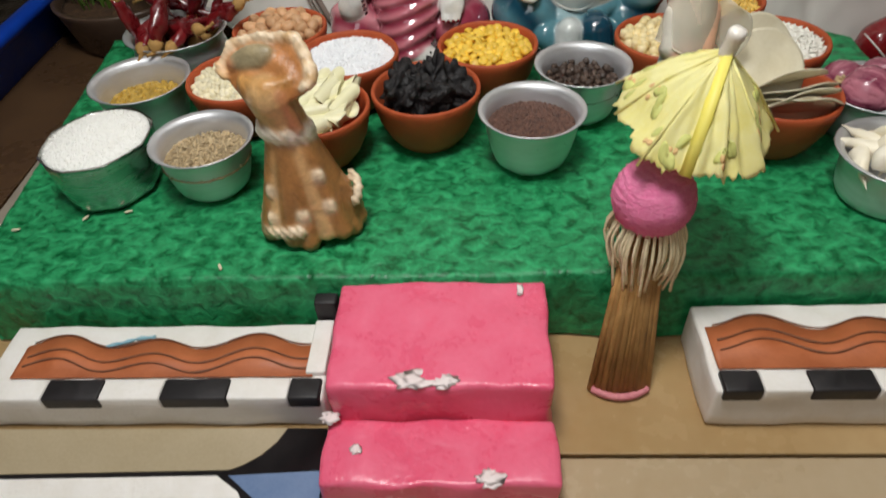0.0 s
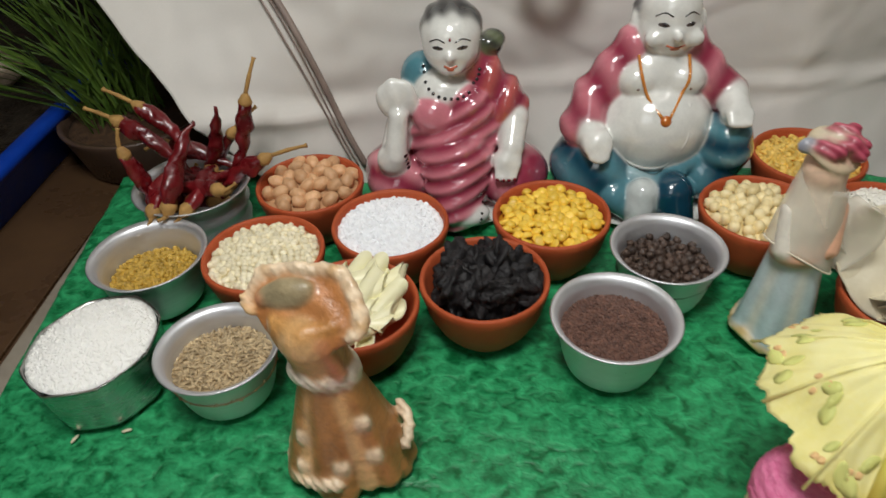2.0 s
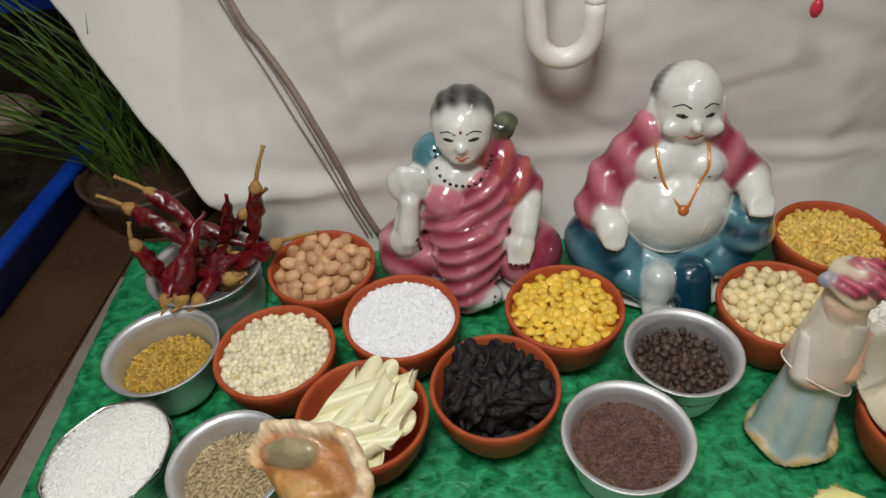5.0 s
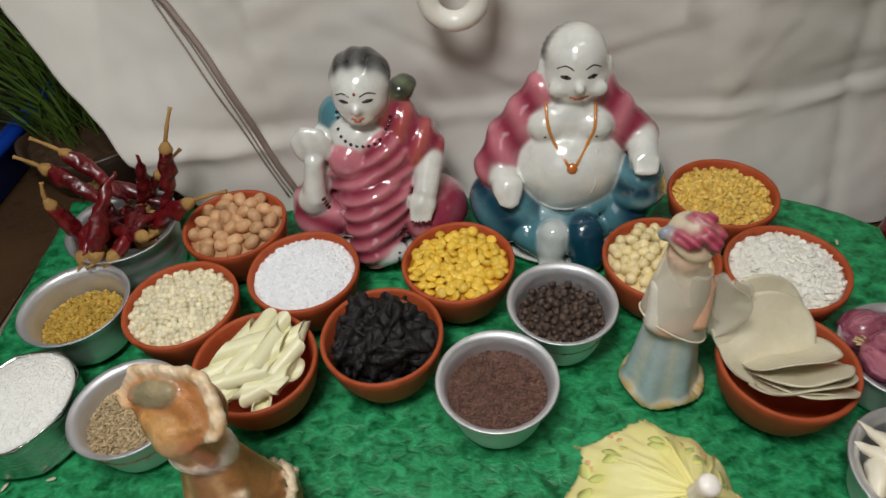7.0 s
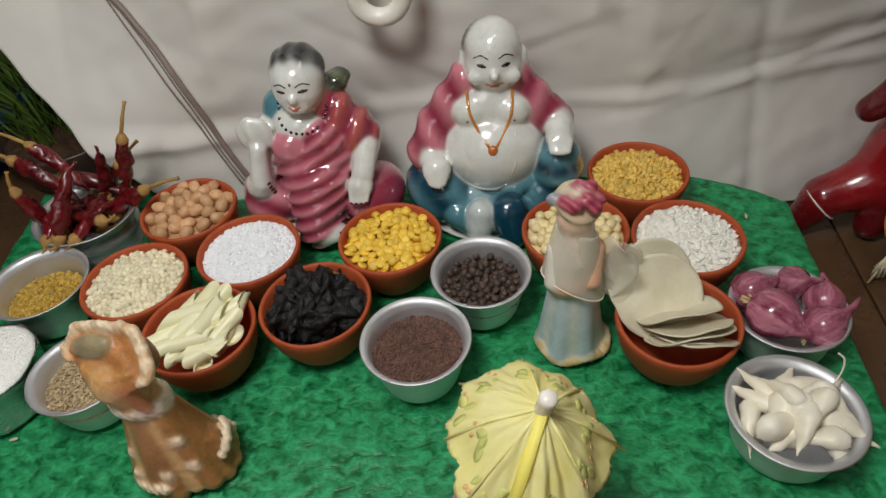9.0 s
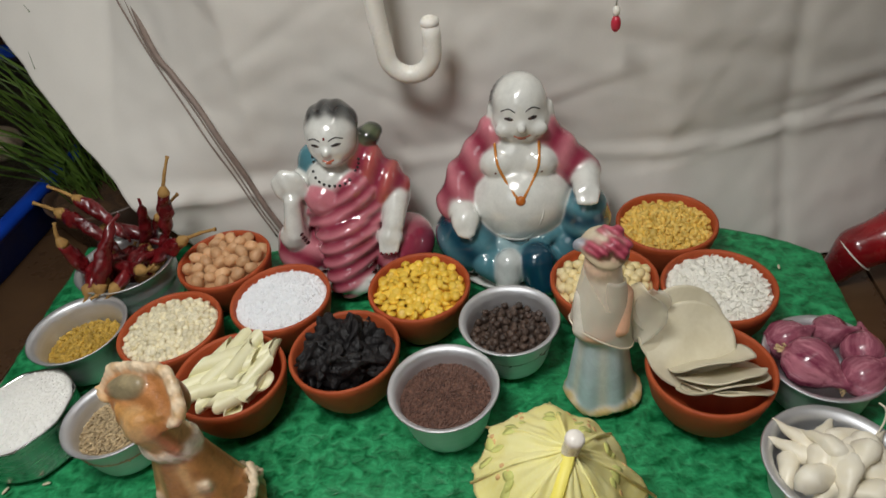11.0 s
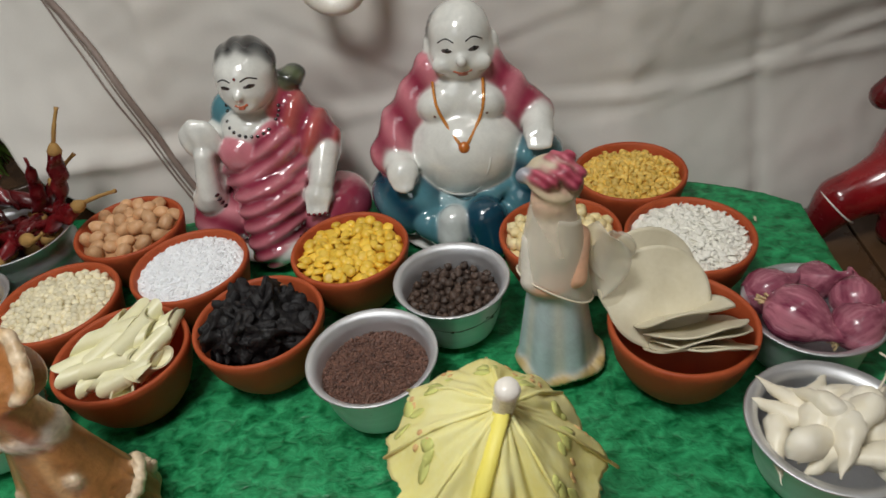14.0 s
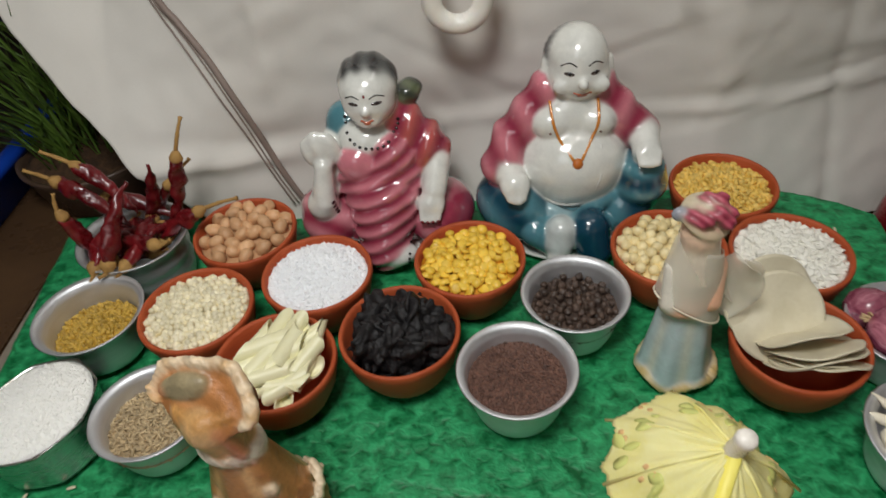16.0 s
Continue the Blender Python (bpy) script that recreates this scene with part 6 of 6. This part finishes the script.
def grass_mesh():
    rng = random.Random(12)
    bm = bmesh.new()
    for k in range(95):
        a, r = rng.uniform(0, 6.28), 0.052 * math.sqrt(rng.random())
        x, y = GX - 0.012 + r * math.cos(a) * 0.8, GY + 0.0 + r * math.sin(a) * 0.8
        h = rng.uniform(0.10, 0.27)
        lean = Vector((rng.gauss(-0.04, 0.15), rng.gauss(-0.02, 0.2), 1)).normalized()
        bend = Vector((rng.gauss(-0.05, 0.06), rng.gauss(-0.03, 0.05), rng.uniform(-0.05, 0.0)))
        if k < 4:
            lean, bend, h = Vector((-0.85 - 0.12 * k, -0.15, 0.55)).normalized(), Vector((-0.03, -0.01, -0.03)), 0.20 + 0.012 * k
        base = Vector((x, y, FLOOR + 0.048))
        pts = [base + lean * h * s + bend * s * s for s in (0, 0.25, 0.5, 0.75, 1)]
        side = lean.cross(Vector((rng.gauss(0, 0.5), 1, 0.2))).normalized()
        w = rng.uniform(0.0012, 0.0024)
        prev = None
        for s, p in zip((0.6, 1, 0.95, 0.65, 0.08), pts):
            n = side.cross(lean) * w * 0.35
            cur = [bm.verts.new(p - side * w * s), bm.verts.new(p + n * s), bm.verts.new(p + side * w * s)]
            if prev:
                bm.faces.new((prev[0], prev[1], cur[1], cur[0]))
                bm.faces.new((prev[1], prev[2], cur[2], cur[1]))
            prev = cur
    return bm
thing("wheat_grass", "tall thin green grass blades growing in the pot", "grass", kind="stuff", mesh=finish(grass_mesh(), "wheat_grass"), mat=M_GRASS)

# ---- on and by the sheet ----
def on_sheet(x, z, off=0.003):
    return Vector((x, sheet_y(x, z) - off, z))
cable = thing("cable", "grey flat cable and thin wire hanging down the sheet", "cable", at=(0, 0, 0))
CORD = ((-0.33, 0.36), (-0.26, 0.26), (-0.205, 0.190), (-0.184, 0.168), (-0.166, 0.143), (-0.150, 0.114), (-0.138, 0.080), (-0.126, 0.046), (-0.113, 0.015))
WIRE = ((-0.352, 0.36), (-0.284, 0.27), (-0.220, 0.197), (-0.198, 0.170), (-0.178, 0.142), (-0.161, 0.112), (-0.147, 0.077), (-0.136, 0.050), (-0.122, 0.015))
part("cord", tube(spline([on_sheet(x, z, 0.004) for x, z in CORD], 8), 0.0027, 10), M_WIRE, cable)
part("thin_wire", tube(spline([on_sheet(x - 0.0055, z, 0.0042) for x, z in CORD], 8), 0.0007, 8), M_WIRE, cable)
part("thin_wire", tube(spline([on_sheet(x, z, 0.0042) for x, z in WIRE], 8), 0.0008, 8), M_WIRE, cable)

hook = thing("plastic_hook", "white plastic hook-shaped handle hanging before the sheet", "hook", at=(0, 0, 0))
hx, hy, hz = 0.0315, 0.618, 0.186
path = [(hx - 0.020 - 0.006 * s, hy, hz + 0.01 + 0.30 * s) for s in (1, 0.7, 0.4, 0.2, 0.1, 0.05)] + [(hx + 0.018 * math.cos(radians(a)), hy, hz + 0.018 * math.sin(radians(a))) for a in range(190, 361, 17)] + [(hx + 0.019, hy, hz + 0.012), (hx + 0.0185, hy, hz + 0.022)]
part("handle", tube(path, [0.0072] * (len(path) - 2) + [0.0070, 0.0066], 18), M_HOOK, hook)
part("end_knob", blob(0.0074, 0.0074, 0.0052, 3), M_HOOK, hook).location = (hx + 0.0185, hy, hz + 0.022)

M_REDCLAY = material("red_glossy_toy_skin", (1, 1, 1), None, 0.26, scale=60, detail_scale=300, bump=0.15, coat=0.7, attr="Col")
def red_toy():
    c = Clay(0.004, 0.002)
    R1, R2 = S(150, 22, 30), S(96, 14, 22)
    c.ell((0.030, 0.0, 0.082), (0.036, 0.034, 0.052), R1, (0, 24, 0))
    c.cap((0.010, -0.004, 0.052), (-0.034, -0.008, 0.034), 0.026, 0.0165, R1)
    c.cap((-0.034, -0.008, 0.034), (-0.050, -0.012, 0.013), 0.0160, 0.0125, R2)
    c.cap((0.020, -0.012, 0.040), (0.006, -0.022, 0.012), 0.020, 0.0130, R2)
    c.cap((-0.020, 0.0, 0.119), (0.004, 0.0, 0.138), 0.0110, 0.0145, R2)
    c.cap((0.004, 0.0, 0.138), (0.044, 0.004, 0.150), 0.0150, 0.0190, R2)
    c.cap((0.05, -0.01, 0.06), (0.09, -0.02, 0.02), 0.024, 0.016, R1)
    c.ell((0.050, -0.028, 0.070), (0.018, 0.014, 0.022), S(50, 14, 22))
    return c.mesh("toy_animal", (-0.09, -0.075, -0.002), (0.12, 0.06, 0.175), 0.0021)
RX, RY = 0.4350, 0.6250
toy = thing("toy_animal", "glossy dark red toy animal tied with white thread", "toy", mesh=red_toy(), mat=M_REDCLAY, at=(RX, RY, FLOOR + 0.0015))
ring = [(RX - 0.037 + 0.0185 * math.cos(a) * 0.72, RY - 0.009 + 0.0185 * math.sin(a), FLOOR + 0.031 - 0.0185 * math.cos(a) * 0.69) for a in [2 * math.pi * k / 24 for k in range(25)]]
thing("white_thread", "thin white thread tied round the toy's leg", "thread", mesh=finish(tube(ring, 0.0008, 6, cap=False), "white_thread"), mat=M_HOOK)
M_ORANGECARD = material("orange_painted_board", S(226, 132, 62), S(238, 150, 82), 0.45, scale=20, detail_scale=300, bump=0.1)
M_COIN = material("dull_metal_sequin", S(120, 110, 96), S(150, 138, 120), 0.4, metal=0.8, scale=90)
orn = thing("orange_ornament", "round orange painted ornament with a metal sequin and dry tassel", "ornament", at=(0.4630, 0.5600, 0.0))
part("disc", lathe([(0, -0.003), (0.036, -0.003), (0.038, -0.001), (0.038, 0.001), (0.036, 0.003), (0, 0.003)], 48), M_ORANGECARD, orn).rotation_euler = (radians(68), 0, radians(-8))
part("sequin", lathe([(0, 0.0), (0.007, 0.0), (0.0072, 0.001), (0.003, 0.0024), (0, 0.0024)], 24), M_COIN, orn).matrix_basis = pose(-0.020, -0.009, -0.023, 68, 0, -8)
tb = bmesh.new()
rng = random.Random(4)
for k in range(16):
    p = Vector((-0.030 + rng.uniform(-0.004, 0.004), -0.012, -0.028))
    tube([p, p + Vector((rng.uniform(-0.010, 0.004), rng.uniform(-0.006, 0.002), -rng.uniform(0.012, 0.027)))], 0.0011, 5, tb)
part("tassel", tb, M_JUTE, orn, "short dry straw tassel")
part("stand", tube([(0, 0.006, -0.02), (0.0, 0.012, FLOOR + 0.001)], 0.004, 10), M_STRAW, orn)

M_REDCLIP = material("red_plastic_clip", S(190, 40, 60), S(210, 60, 80), 0.35)
bauble = thing("hanging_bauble", "tiny red and white bauble on a thread", "bauble", at=(0.1850, 0.618, 0.196))
part("bead", blob(0.0036, 0.0036, 0.0062, 3), M_REDCLIP, bauble)
part("bead", blob(0.0028, 0.0028, 0.004, 3), M_HOOK, bauble).location = (0, 0, 0.009)
part("thread", tube([(0, 0, 0.01), (0.004, 0.004, 0.4)], 0.0005, 6), M_HOOK, bauble)

# crumbs on the cloth
M_CRUMB = material("pale_crumb", S(214, 204, 170), S(226, 216, 190), 0.7)
for k, (x, y, a) in enumerate(((-0.218, 0.362, 20), (-0.246, 0.356, 70), (-0.139, 0.306, 120), (0.296, 0.575, 30), (0.318, 0.570, 80), (-0.29, 0.345, 10))):
    thing("crumb", "small pale grain dropped on the green cloth", "crumb", group="crumbs", mesh=finish(blob(0.0032, 0.0011, 0.0008, 2, 0.2, k), "crumb"), mat=M_CRUMB, at=(x, y, 0.0012)).rotation_euler[2] = radians(a)

# ---- floor tiles, pieces of the ground ----
ground = bpy.data.objects["ground"]
def tile_mesh(sx, sy):
    return finish(box(0.0012, sx - 0.0012, 0.0012, sy - 0.0012, -0.014, 0.0, bevel=0.0008), "tile", False)
TILE = tile_mesh(0.40, 0.40)
TILE.materials.append(M_TILE)
# Back rows, with shade put into their brown.
TILE_BROWN = tile_mesh(0.40, 0.40)
TILE_BROWN.materials.append(M_SHADEBROWN)
TILE_TAN = tile_mesh(0.40, 0.20)
TILE_TAN.materials.append(material("tan_floor_tile", S(164, 132, 88), S(190, 160, 116), 0.3, scale=7, detail_scale=90, bump=0.05))
for i in range(-5, 5):
    for j in range(-6, 4):
        t = new("tile", TILE_BROWN if j >= 0 else TILE)
        t.parent = ground
        t.location = (0.02 + 0.4 * i, 0.2085 + 0.4 * j + (0.2 if j >= 0 else 0.0), FLOOR)
    t = new("tile", TILE_TAN)
    t.parent = ground
    t.location = (0.02 + 0.4 * i, 0.2085, FLOOR)
